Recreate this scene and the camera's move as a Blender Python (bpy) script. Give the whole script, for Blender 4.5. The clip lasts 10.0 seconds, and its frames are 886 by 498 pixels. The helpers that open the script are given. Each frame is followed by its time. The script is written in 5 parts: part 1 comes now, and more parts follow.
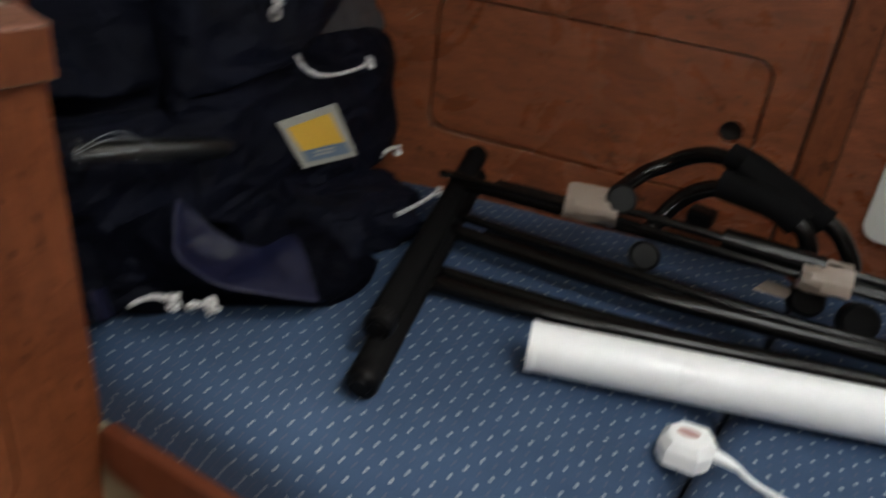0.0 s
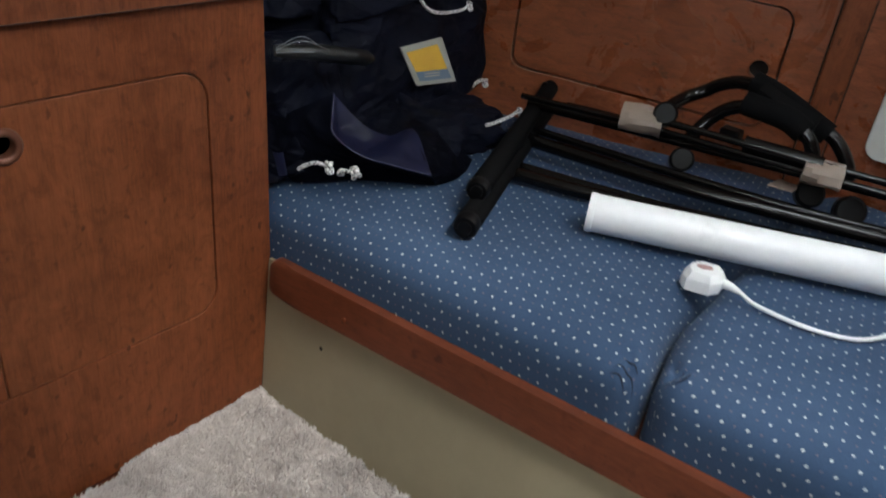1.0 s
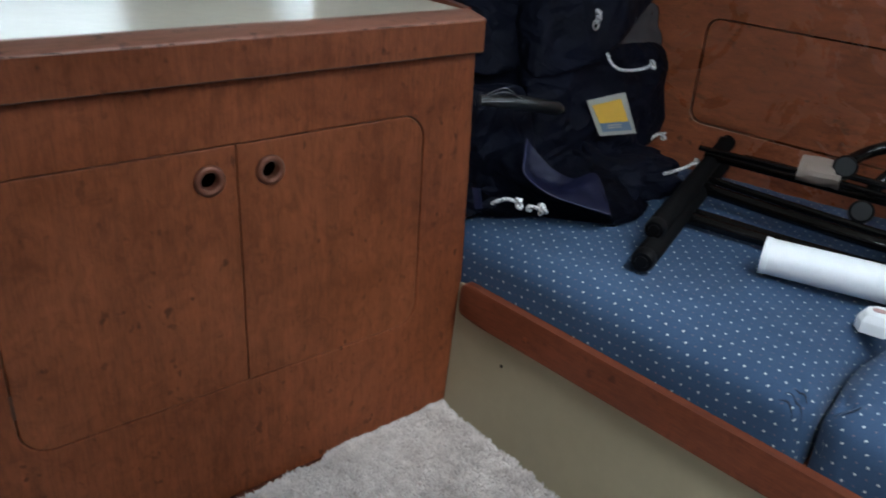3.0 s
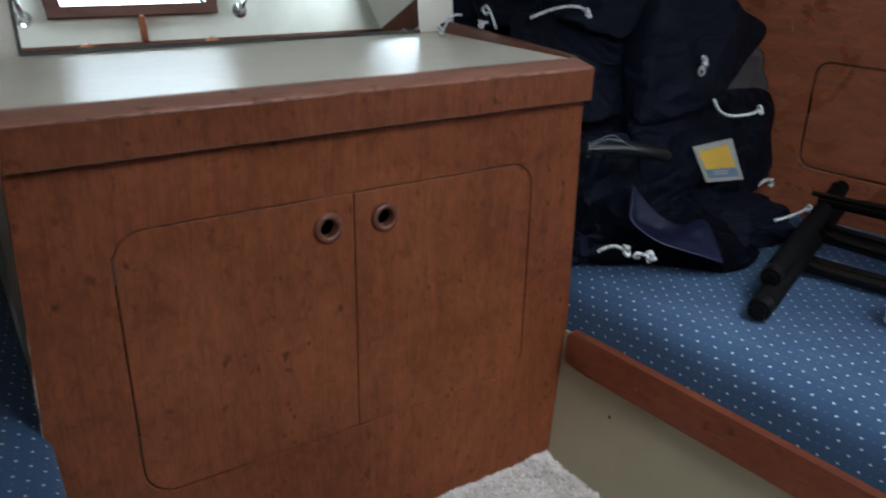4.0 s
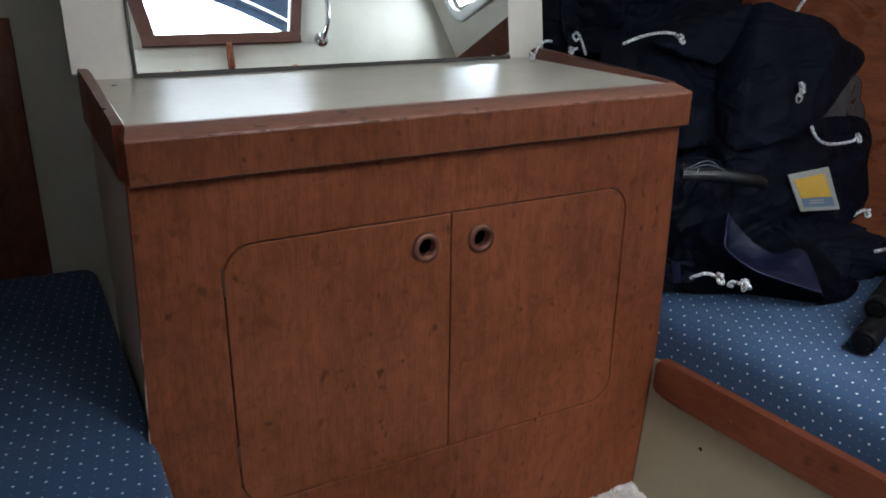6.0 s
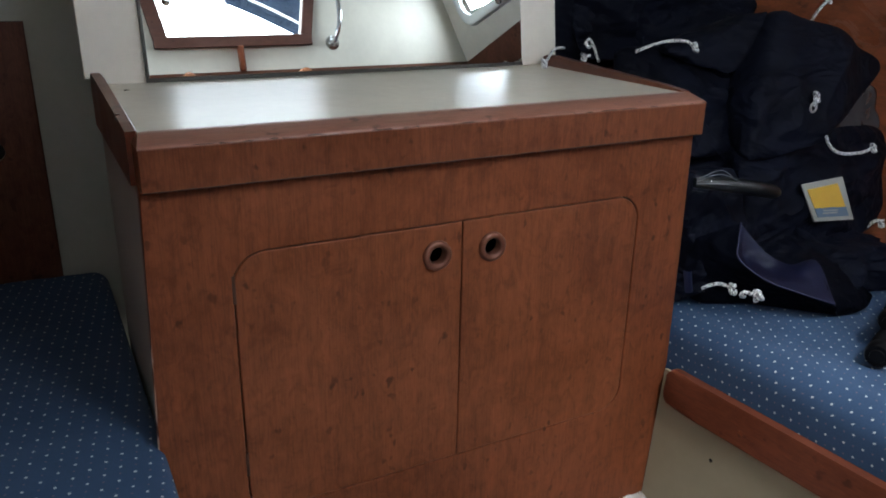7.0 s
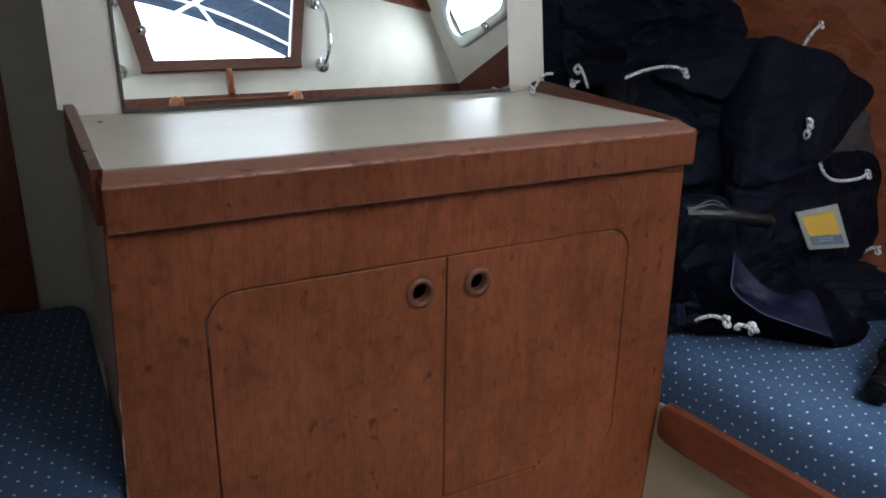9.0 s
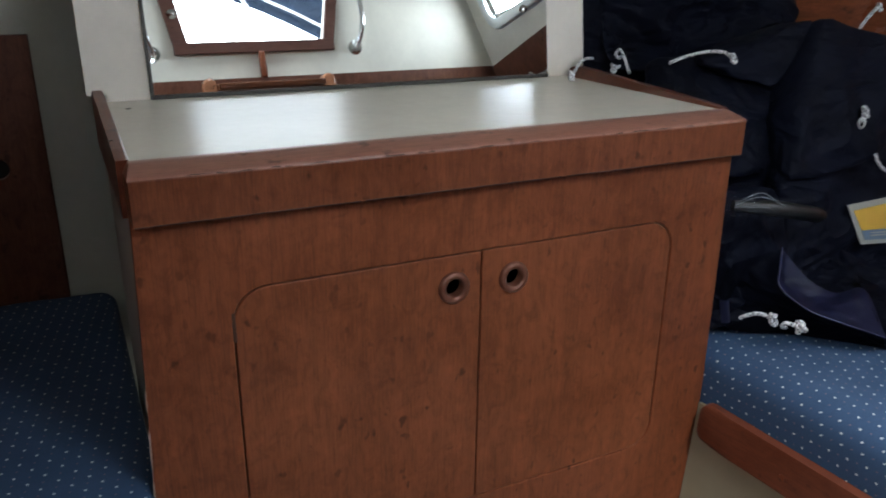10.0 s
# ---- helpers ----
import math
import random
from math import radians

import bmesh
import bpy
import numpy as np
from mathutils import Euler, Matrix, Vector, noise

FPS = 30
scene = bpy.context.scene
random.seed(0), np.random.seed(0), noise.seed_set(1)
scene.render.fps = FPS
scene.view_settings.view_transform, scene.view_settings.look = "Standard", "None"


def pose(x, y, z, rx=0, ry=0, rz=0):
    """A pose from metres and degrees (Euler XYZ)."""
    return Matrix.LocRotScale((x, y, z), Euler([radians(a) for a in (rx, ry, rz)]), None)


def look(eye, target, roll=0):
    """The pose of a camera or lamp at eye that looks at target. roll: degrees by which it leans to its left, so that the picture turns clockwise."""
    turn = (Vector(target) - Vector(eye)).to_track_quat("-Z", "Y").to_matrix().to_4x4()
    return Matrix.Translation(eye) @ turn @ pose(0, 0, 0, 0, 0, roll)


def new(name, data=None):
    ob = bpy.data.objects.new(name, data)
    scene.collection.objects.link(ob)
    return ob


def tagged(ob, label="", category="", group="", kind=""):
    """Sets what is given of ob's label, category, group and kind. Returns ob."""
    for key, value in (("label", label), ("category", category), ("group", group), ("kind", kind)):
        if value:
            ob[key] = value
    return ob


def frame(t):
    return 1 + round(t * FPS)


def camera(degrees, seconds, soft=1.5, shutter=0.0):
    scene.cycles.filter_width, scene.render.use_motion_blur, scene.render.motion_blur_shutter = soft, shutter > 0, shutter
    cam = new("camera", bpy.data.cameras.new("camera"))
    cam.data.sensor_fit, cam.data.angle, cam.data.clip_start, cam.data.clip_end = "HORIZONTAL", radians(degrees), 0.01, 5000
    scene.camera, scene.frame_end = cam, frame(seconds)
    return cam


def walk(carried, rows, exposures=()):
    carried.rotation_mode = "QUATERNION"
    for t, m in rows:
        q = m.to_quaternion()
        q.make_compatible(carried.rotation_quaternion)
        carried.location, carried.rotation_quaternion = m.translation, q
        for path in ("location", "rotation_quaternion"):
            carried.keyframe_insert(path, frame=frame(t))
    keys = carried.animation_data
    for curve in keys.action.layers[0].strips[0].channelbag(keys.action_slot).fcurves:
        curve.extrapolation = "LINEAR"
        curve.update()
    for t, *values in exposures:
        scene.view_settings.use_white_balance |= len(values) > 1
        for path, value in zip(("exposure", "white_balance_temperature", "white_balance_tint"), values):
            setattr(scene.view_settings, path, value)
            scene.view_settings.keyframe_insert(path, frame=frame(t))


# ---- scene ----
cam = camera(59.5, 10.0, soft=1.75, shutter=0.6)
K = 0.75  # metres in one unit of the plan
PATH = [
    (0, (0.033, -0.019, 1.121), (1.529, 0.909, 0.173), 6.5),
    (0.2, (-0.053, -0.048, 1.105), (1.386, 0.963, 0.153), 6.6),
    (0.5, (-0.198, -0.11, 1.11), (1.207, 0.967, 0.18), 6.7),
    (0.7, (-0.288, -0.147, 1.127), (1.130, 0.880, 0.160), 7.3),
    (1, (-0.352, -0.226, 1.12), (1.056, 0.803, 0.143), 6.6),
    (1.5, (-0.399, -0.285, 1.123), (0.942, 0.823, 0.136), 5.7),
    (2, (-0.453, -0.315, 1.137), (0.831, 0.892, 0.192), 5.2),
    (3.5, (-0.536, -0.307, 1.136), (0.559, 1.147, 0.309), 2.5),
    (4, (-0.563, -0.288, 1.128), (0.464, 1.252, 0.371), 1.1),
    (4.5, (-0.582, -0.264, 1.124), (0.38, 1.337, 0.411), 0.7),
    (5, (-0.601, -0.26, 1.12), (0.309, 1.379, 0.423), 0.5),
    (6.5, (-0.625, -0.266, 1.114), (0.283, 1.379, 0.428), 0.9),
    (7, (-0.623, -0.254, 1.123), (0.27, 1.4, 0.439), 1.1),
    (7.5, (-0.596, -0.232, 1.135), (0.303, 1.424, 0.465), 1.1),
    (8, (-0.585, -0.216, 1.146), (0.323, 1.437, 0.479), 1.4),
    (8.5, (-0.574, -0.212, 1.146), (0.34, 1.444, 0.494), 1.2),
    (9, (-0.581, -0.217, 1.138), (0.328, 1.445, 0.495), 0.9),
    (9.5, (-0.573, -0.199, 1.136), (0.318, 1.468, 0.485), 0.6),
    (10, (-0.563, -0.171, 1.141), (0.268, 1.513, 0.453), 0.7),
]
walk(cam, [(t, look(K * Vector(eye), K * Vector(target), roll)) for t, eye, target, roll in PATH], [(0.0, 0.26, 7300, 10), (0.5, 0.48, 7250, 10), (1.0, 0.44, 6750, 9), (2.0, 0.51, 6330, 7), (3.5, 0.48, 5950, 6), (4.2, 0.48, 5950, 6), (5.0, 0.48, 6120, 9), (10.0, 0.48, 6150, 10)])

# ---- light ----
world = bpy.data.worlds.new("world")
scene.world = world
world.use_nodes = True
wn = world.node_tree
sky = wn.nodes.new("ShaderNodeTexSky")
sky.sky_type, sky.sun_disc, sky.sun_elevation, sky.sun_rotation = "NISHITA", False, radians(48), radians(200)
wn.nodes["Background"].inputs[1].default_value = 0.15
wn.links.new(sky.outputs[0], wn.nodes["Background"].inputs[0])


def opening_light(name, place, target, wide, high, watts, tint):
    data = bpy.data.lights.new(name, "AREA")
    data.shape, data.size, data.size_y, data.energy, data.color = "RECTANGLE", K * wide, K * high, watts, tint
    ob = new(name, data)
    ob.matrix_world = look(K * Vector(place), K * Vector(target))
    return ob


sun_data = bpy.data.lights.new("sun", "SUN")
sun_data.energy, sun_data.angle, sun_data.color = 1.2, radians(12), (1.0, 0.96, 0.9)
new("sun", sun_data).matrix_world = look((0, 0, 9), (0.8, 5.2, 0.0))
DAY = (0.85, 0.935, 1.0)
# daylight through the companionway's open doorway and the starboard port; the other two lamps are added
# added lamp above the roof; the hatch it shines through is unseen
opening_light("added_overhead_daylight", (0.29, -0.68, 2.72), (0.30, -0.53, 0.0), 1.55, 1.28, 46.0, DAY)
opening_light("cockpit_daylight", (0.30, -2.60, 2.15), (0.30, 0.4, 0.85), 2.4, 1.7, 61.0, DAY)
opening_light("port_daylight", (1.425, -0.33, 1.54), (0.3, -0.2, 1.0), 0.46, 0.17, 3.6, DAY)
# fill lamp added on the port side, where no opening is seen
opening_light("added_far_side_fill", (-0.885, -0.33, 1.54), (0.24, -0.2, 1.0), 0.46, 0.17, 3.6, DAY)


# ---- materials ----
def material(name, rough=0.5, metal=0.0, base=(0.5, 0.5, 0.5)):
    m = bpy.data.materials.new(name)
    m.use_nodes = True
    b = m.node_tree.nodes["Principled BSDF"]
    b.inputs["Base Color"].default_value = (*base, 1)
    b.inputs["Roughness"].default_value, b.inputs["Metallic"].default_value = rough, metal
    return m


def node(m, kind, **settings):
    n = m.node_tree.nodes.new(kind)
    for key, value in settings.items():
        n.inputs[key].default_value = value
    return n


def link(m, a, b):
    m.node_tree.links.new(a, b)


def coords(m, scale=(1, 1, 1), turn=(0, 0, 0)):
    tc = m.node_tree.nodes.new("ShaderNodeTexCoord")
    mp = m.node_tree.nodes.new("ShaderNodeMapping")
    mp.inputs["Scale"].default_value = scale
    mp.inputs["Rotation"].default_value = turn
    link(m, tc.outputs["Object"], mp.inputs[0])
    return mp.outputs[0]


def ramp(m, fac, *stops):
    r = m.node_tree.nodes.new("ShaderNodeValToRGB")
    while len(r.color_ramp.elements) < len(stops):
        r.color_ramp.elements.new(0.5)
    for e, (at, c) in zip(r.color_ramp.elements, stops):
        e.position, e.color = at, (*c, 1) if len(c) == 3 else c
    link(m, fac, r.inputs[0])
    return r.outputs[0]


def grey(v):
    return (v, v, v)


def noise_of(m, vec, scale, detail=4.0, rough=0.55, distortion=0.0):
    n = node(m, "ShaderNodeTexNoise", Scale=scale, Detail=detail, Roughness=rough, Distortion=distortion)
    link(m, vec, n.inputs["Vector"])
    return n.outputs["Fac"]


def mix(m, fac, a, b, mode="MIX"):
    n = m.node_tree.nodes.new("ShaderNodeMix")
    n.data_type, n.blend_type = "RGBA", mode
    for socket, value in ((n.inputs[0], fac), (n.inputs[6], a), (n.inputs[7], b)):
        if isinstance(value, (int, float)):
            socket.default_value = value
        elif isinstance(value, tuple):
            socket.default_value = (*value, 1)
        else:
            link(m, value, socket)
    return n.outputs[2]


def maths(m, op, a, b=0.0, c=0.0):
    n = m.node_tree.nodes.new("ShaderNodeMath")
    n.operation = op
    for socket, value in zip(n.inputs, (a, b, c)):
        if isinstance(value, (int, float)):
            socket.default_value = value
        else:
            link(m, value, socket)
    return n.outputs[0]


def base_of(m, colour):
    link(m, colour, m.node_tree.nodes["Principled BSDF"].inputs["Base Color"])


def rough_of(m, fac, low, high):
    link(m, ramp(m, fac, (0.3, grey(low)), (0.7, grey(high))), m.node_tree.nodes["Principled BSDF"].inputs["Roughness"])


def bump_of(m, height, strength=0.3, distance=0.002):
    b = node(m, "ShaderNodeBump", Strength=strength, Distance=distance)
    link(m, height, b.inputs["Height"])
    link(m, b.outputs[0], m.node_tree.nodes["Principled BSDF"].inputs["Normal"])


def wood(name, tone, along="z", rough=(0.34, 0.52), blotch=0.8, streak=0.36, gloss=0.26):
    """Varnished veneer: streaks and open pores along the grain, cloudy wear, small dark flecks and pale rubs."""
    m = material(name)
    dark, light = tuple(0.55 * k for k in tone), tuple(1.32 * k for k in tone)
    axis = "xyz".index(along)
    def stretched(across, lengthways):
        return coords(m, tuple(lengthways if k == axis else across for k in range(3)))
    v, plain = stretched(20, 1.6), coords(m)
    fleck = stretched(1.0, 0.7)
    grain = noise_of(m, v, 3.2, 5.0, 0.6, 0.7)
    fine = noise_of(m, v, 24.0, 3.0, 0.6)
    pores = noise_of(m, stretched(520, 24), 1.0, 2.0, 0.5)
    patches = noise_of(m, plain, 6.5, 6.0, 0.62, 0.8)
    colour = mix(m, streak, tone, ramp(m, grain, (0.3, dark), (0.7, light)))
    colour = mix(m, 0.36, colour, ramp(m, fine, (0.32, grey(0.56)), (0.62, grey(1.06))), "MULTIPLY")
    colour = mix(m, 0.22, colour, ramp(m, pores, (0.34, grey(0.42)), (0.48, grey(1.05))), "MULTIPLY")
    colour = mix(m, blotch, colour, ramp(m, patches, (0.28, (0.60, 0.54, 0.50)), (0.47, grey(0.97)), (0.68, (1.20, 1.22, 1.25))), "MULTIPLY")
    cloud = noise_of(m, fleck, 46.0, 5.0, 0.7, 1.2)
    colour = mix(m, 0.75 * blotch, colour, ramp(m, cloud, (0.30, (0.56, 0.50, 0.46)), (0.5, grey(1.0)), (0.7, (1.26, 1.32, 1.38))), "MULTIPLY")
    spots = noise_of(m, fleck, 62.0, 2.0, 0.5)
    some = noise_of(m, plain, 11.0, 2.0, 0.5)
    mark = maths(m, "MULTIPLY", ramp(m, spots, (0.62, grey(0)), (0.70, grey(1))), ramp(m, some, (0.40, grey(0)), (0.60, grey(0.85))))
    base_of(m, mix(m, mark, colour, tuple(0.30 * k for k in tone)))
    rough_of(m, patches, *rough)
    bump_of(m, fine, 0.14, 0.0006)
    m.node_tree.nodes["Principled BSDF"].inputs["Specular IOR Level"].default_value = gloss
    return m


WOOD = wood("mahogany_veneer", (0.186, 0.0525, 0.0205))
WOOD_DOOR = wood("mahogany_door_veneer", (0.197, 0.057, 0.0222))
WOOD_EDGE = wood("mahogany_lipping", (0.166, 0.0485, 0.0205), "z", (0.34, 0.5), 0.75)
# paler than the lipping: the bevel's sheen is put into its colour
WOOD_SHEEN = wood("sheen_toned_bevel", (0.27, 0.112, 0.074), "x", (0.30, 0.38), 0.35, 0.25, 0.6)
# the surround stands against the daylight; that darkness is put into this tone
WOOD_SHADE = wood("backlit_mahogany", (0.115, 0.050, 0.036), "x", (0.4, 0.6), 0.4)
WOOD_SIDE = wood("mahogany_lipping_lengthways", (0.136, 0.037, 0.0175), "y", (0.26, 0.42), 0.5, 0.4, 0.4)
# a darker tone than the other mahogany
WOOD_DARK = wood("dark_mahogany", (0.130, 0.050, 0.030))
WOOD_HULL = wood("mahogany_lining", (0.268, 0.080, 0.035), "y", (0.22, 0.36), 0.35, 0.75, 0.6)


def plain_paint(name, colour, rough=0.45, stain=0.12, bump=0.0, uneven=0.15):
    m = material(name, rough)
    v = coords(m)
    n = noise_of(m, v, 5.0, 5.0, 0.6)
    f = noise_of(m, v, 60.0, 3.0, 0.6)
    c = mix(m, stain, colour, ramp(m, n, (0.3, tuple(0.55 * k for k in colour)), (0.7, tuple(min(1.0, 1.1 * k) for k in colour))))
    base_of(m, mix(m, 0.1, c, ramp(m, f, (0.3, grey(0.6)), (0.7, grey(1.0))), "MULTIPLY"))
    rough_of(m, n, rough * (1 - uneven), rough * (1 + uneven))
    if bump:
        bump_of(m, f, bump, 0.0008)
    return m


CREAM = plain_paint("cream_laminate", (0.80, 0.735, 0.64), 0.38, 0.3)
CREAM_DARK = plain_paint("dark_cream_paint", (0.325, 0.280, 0.185), 0.5, 0.35)
# shade on the end wall and carcass sides is put into this grey-green
SHADE_PAINT = plain_paint("grey_green_shade", (0.46, 0.47, 0.40), 0.6, 0.35)
LINING = plain_paint("cream_vinyl_lining", (0.70, 0.665, 0.575), 0.6, 0.35, 0.2)
COUNTER = plain_paint("cream_laminate_top", (0.70, 0.645, 0.54), 0.24, 0.2, 0.0, 0.03)
COUNTER.node_tree.nodes["Principled BSDF"].inputs["Specular IOR Level"].default_value = 0.115
WHITE = plain_paint("white_gloss", (0.75, 0.74, 0.70), 0.35, 0.1)
BLACK_METAL = material("black_enamelled_steel", 0.2, 0.0, (0.0025, 0.0023, 0.0024))
BLACK_PLASTIC = material("black_moulded_plastic", 0.42, 0.0, (0.003, 0.003, 0.0035))
DARK = material("dark_inside", 0.9, 0.0, (0.008, 0.006, 0.005))
CHROME = material("chrome", 0.1, 1.0, (0.78, 0.79, 0.80))
MIRROR = material("mirror_glass", 0.0, 1.0, (0.86, 0.89, 0.88))
# chipped dark varnish, also used to paint shade under the apron
WORN_AND_SHADE = material("worn_varnish_and_shade", 0.6, 0.0, (0.055, 0.020, 0.011))
# bare rubbed wood, also used to paint light on the locker opening's edge
RUBBED_AND_LIT = plain_paint("rubbed_wood_and_lit_edge", (0.42, 0.30, 0.24), 0.7, 0.6)
DARK_STRIP = material("tarnished_channel", 0.35, 0.6, (0.05, 0.045, 0.04))
BRONZE = material("bronze_ring", 0.32, 0.45, (0.17, 0.066, 0.042))


def fabric():
    """Blue cloth with a slanting lattice of white dots and faint red ones between, laid by the cloth's own measure."""
    m = material("blue_dotted_upholstery", 0.85)
    tc = m.node_tree.nodes.new("ShaderNodeTexCoord")
    sep = m.node_tree.nodes.new("ShaderNodeSeparateXYZ")
    link(m, tc.outputs["UV"], sep.inputs[0])
    u, v = sep.outputs[0], sep.outputs[1]
    p, q = Vector((0.0170, 0.0203)) * K, Vector((0.0228, -0.0134)) * K
    det = p.x * q.y - p.y * q.x

    def dots(shift, radius):
        def fraction(a, b):
            t = maths(m, "ADD", maths(m, "MULTIPLY", u, a / det), maths(m, "MULTIPLY", v, b / det))
            return maths(m, "SUBTRACT", maths(m, "FRACT", maths(m, "ADD", t, shift)), 0.5)
        a, b = fraction(q.y, -q.x), fraction(-p.y, p.x)
        dx = maths(m, "ADD", maths(m, "MULTIPLY", a, p.x), maths(m, "MULTIPLY", b, q.x))
        dy = maths(m, "ADD", maths(m, "MULTIPLY", a, p.y), maths(m, "MULTIPLY", b, q.y))
        d = maths(m, "SQRT", maths(m, "ADD", maths(m, "MULTIPLY", dx, dx), maths(m, "MULTIPLY", dy, dy)))
        return maths(m, "LESS_THAN", d, radius)

    cloth = coords(m)
    weave = noise_of(m, cloth, 900.0, 2.0, 0.5)
    worn = noise_of(m, cloth, 6.0, 4.0, 0.6)
    ground = mix(m, ramp(m, worn, (0.3, grey(0)), (0.7, grey(1))), (0.020, 0.050, 0.109), (0.032, 0.072, 0.147))
    ground = mix(m, 0.5, ground, ramp(m, weave, (0.3, grey(0.5)), (0.7, grey(1.2))), "MULTIPLY")
    colour = mix(m, maths(m, "MULTIPLY", dots(0.0, 0.0013), 0.5), ground, (0.22, 0.14, 0.15))
    base_of(m, mix(m, maths(m, "MULTIPLY", dots(0.5, 0.00165), 0.82), colour, (0.60, 0.61, 0.58)))
    bump_of(m, weave, 0.35, 0.0006)
    b = m.node_tree.nodes["Principled BSDF"]
    b.inputs["Sheen Weight"].default_value, b.inputs["Sheen Roughness"].default_value = 0.03, 0.5
    return m


FABRIC = fabric()
# near-black blue that paints the shade inside the cushion pleats
PLEAT_SHADE = plain_paint("dark_blue_pleat_shade", (0.008, 0.018, 0.042), 0.9, 0.3)


def canvas(name, dark, light, rough=0.75):
    m = material(name, rough)
    v = coords(m)
    n = noise_of(m, v, 9.0, 5.0, 0.6, 0.4)
    w = noise_of(m, v, 500.0, 2.0, 0.5)
    c = ramp(m, n, (0.3, dark), (0.72, light))
    base_of(m, mix(m, 0.3, c, ramp(m, w, (0.3, grey(0.6)), (0.7, grey(1.0))), "MULTIPLY"))
    long = coords(m, (1.0, 1.0, 1.8), (0.4, 0.5, 0.3))
    crease = maths(m, "ABSOLUTE", maths(m, "SUBTRACT", noise_of(m, long, 5.0, 3.0, 0.5, 1.0), 0.5))
    small = maths(m, "ABSOLUTE", maths(m, "SUBTRACT", noise_of(m, long, 13.0, 2.0, 0.5, 0.8), 0.5))
    height = maths(m, "ADD", maths(m, "MULTIPLY", ramp(m, crease, (0.0, grey(1.0)), (0.16, grey(0.0))), 1.0), maths(m, "MULTIPLY", ramp(m, small, (0.0, grey(1.0)), (0.2, grey(0.0))), 0.25))
    bump_of(m, maths(m, "ADD", height, maths(m, "MULTIPLY", w, 0.03)), 0.62, 0.011)
    return m


NAVY = canvas("navy_canvas", (0.0008, 0.0013, 0.0046), (0.0028, 0.0044, 0.0138))
NAVY.node_tree.nodes["Principled BSDF"].inputs["Specular IOR Level"].default_value = 0.14
BLACK_PLASTIC.node_tree.nodes["Principled BSDF"].inputs["Specular IOR Level"].default_value = 0.14
BLACK_METAL.node_tree.nodes["Principled BSDF"].inputs["Specular IOR Level"].default_value = 0.32
NAVY_SHINE = plain_paint("navy_coated_nylon", (0.0120, 0.0150, 0.054), 0.44, 0.6)



def carpet_material():
    m = material("beige_carpet_pile", 0.95)
    v = coords(m)
    n = noise_of(m, v, 14.0, 5.0, 0.65)
    f = noise_of(m, v, 260.0, 3.0, 0.6)
    clump = noise_of(m, v, 55.0, 4.0, 0.7, 0.6)
    island = m.node_tree.nodes.new("ShaderNodeNewGeometry")
    c = ramp(m, n, (0.3, (0.46, 0.418, 0.395)), (0.7, (0.66, 0.612, 0.585)))
    c = mix(m, 0.75, c, ramp(m, clump, (0.32, grey(0.80)), (0.5, grey(1.0)), (0.66, grey(1.18))), "MULTIPLY")
    c = mix(m, 0.5, c, ramp(m, island.outputs["Random Per Island"], (0.0, grey(0.93)), (1.0, grey(1.12))), "MULTIPLY")
    base_of(m, mix(m, 0.22, c, ramp(m, f, (0.3, grey(0.7)), (0.7, grey(1.1))), "MULTIPLY"))
    bump_of(m, f, 0.4, 0.002)
    return m


CARPET = carpet_material()


# ---- building helpers ----
from mathutils.bvhtree import BVHTree
ORIGIN = {}


def thing(name, at, label, category, group="", kind=""):
    ob = new(name)
    ob.empty_display_size = 0.05
    ob.location = K * Vector(at)
    ORIGIN[ob.name] = Vector(at)
    return tagged(ob, label, category, group, kind)


def part(name, bm, mat, parent, label="", smooth=None):
    """Links the bmesh, given in plan units of the whole place, as one mesh under its thing."""
    origin = ORIGIN[parent.name]
    bmesh.ops.translate(bm, verts=bm.verts, vec=-origin)
    bmesh.ops.scale(bm, verts=bm.verts, vec=(K, K, K))
    bmesh.ops.recalc_face_normals(bm, faces=bm.faces)
    mesh = bpy.data.meshes.new(name)
    bm.to_mesh(mesh)
    bm.free()
    mesh.materials.append(mat)
    if smooth:
        for p in mesh.polygons:
            p.use_smooth = True
        mesh.set_sharp_from_angle(angle=radians(smooth))
    ob = new(name, mesh)
    ob.parent = parent
    ORIGIN[ob.name] = origin
    if label:
        tagged(ob, label)
    return ob


def solo(name, bm, mat, at, label, category, group="", kind="", smooth=None):
    """A thing that is one mesh."""
    origin = Vector(at)
    bmesh.ops.translate(bm, verts=bm.verts, vec=-origin)
    bmesh.ops.scale(bm, verts=bm.verts, vec=(K, K, K))
    bmesh.ops.recalc_face_normals(bm, faces=bm.faces)
    mesh = bpy.data.meshes.new(name)
    bm.to_mesh(mesh)
    bm.free()
    mesh.materials.append(mat)
    if smooth:
        for p in mesh.polygons:
            p.use_smooth = True
        mesh.set_sharp_from_angle(angle=radians(smooth))
    ob = new(name, mesh)
    ob.location = K * origin
    ORIGIN[ob.name] = origin
    return tagged(ob, label, category, group, kind)


def box(x0, x1, y0, y1, z0, z1, bevel=0.0, segs=2):
    bm = bmesh.new()
    bmesh.ops.create_cube(bm, size=1.0)
    bmesh.ops.scale(bm, verts=bm.verts, vec=(x1 - x0, y1 - y0, z1 - z0))
    bmesh.ops.translate(bm, verts=bm.verts, vec=((x0 + x1) / 2, (y0 + y1) / 2, (z0 + z1) / 2))
    if bevel:
        bmesh.ops.bevel(bm, geom=bm.edges[:], offset=bevel, segments=segs, affect="EDGES", profile=0.5)
    return bm


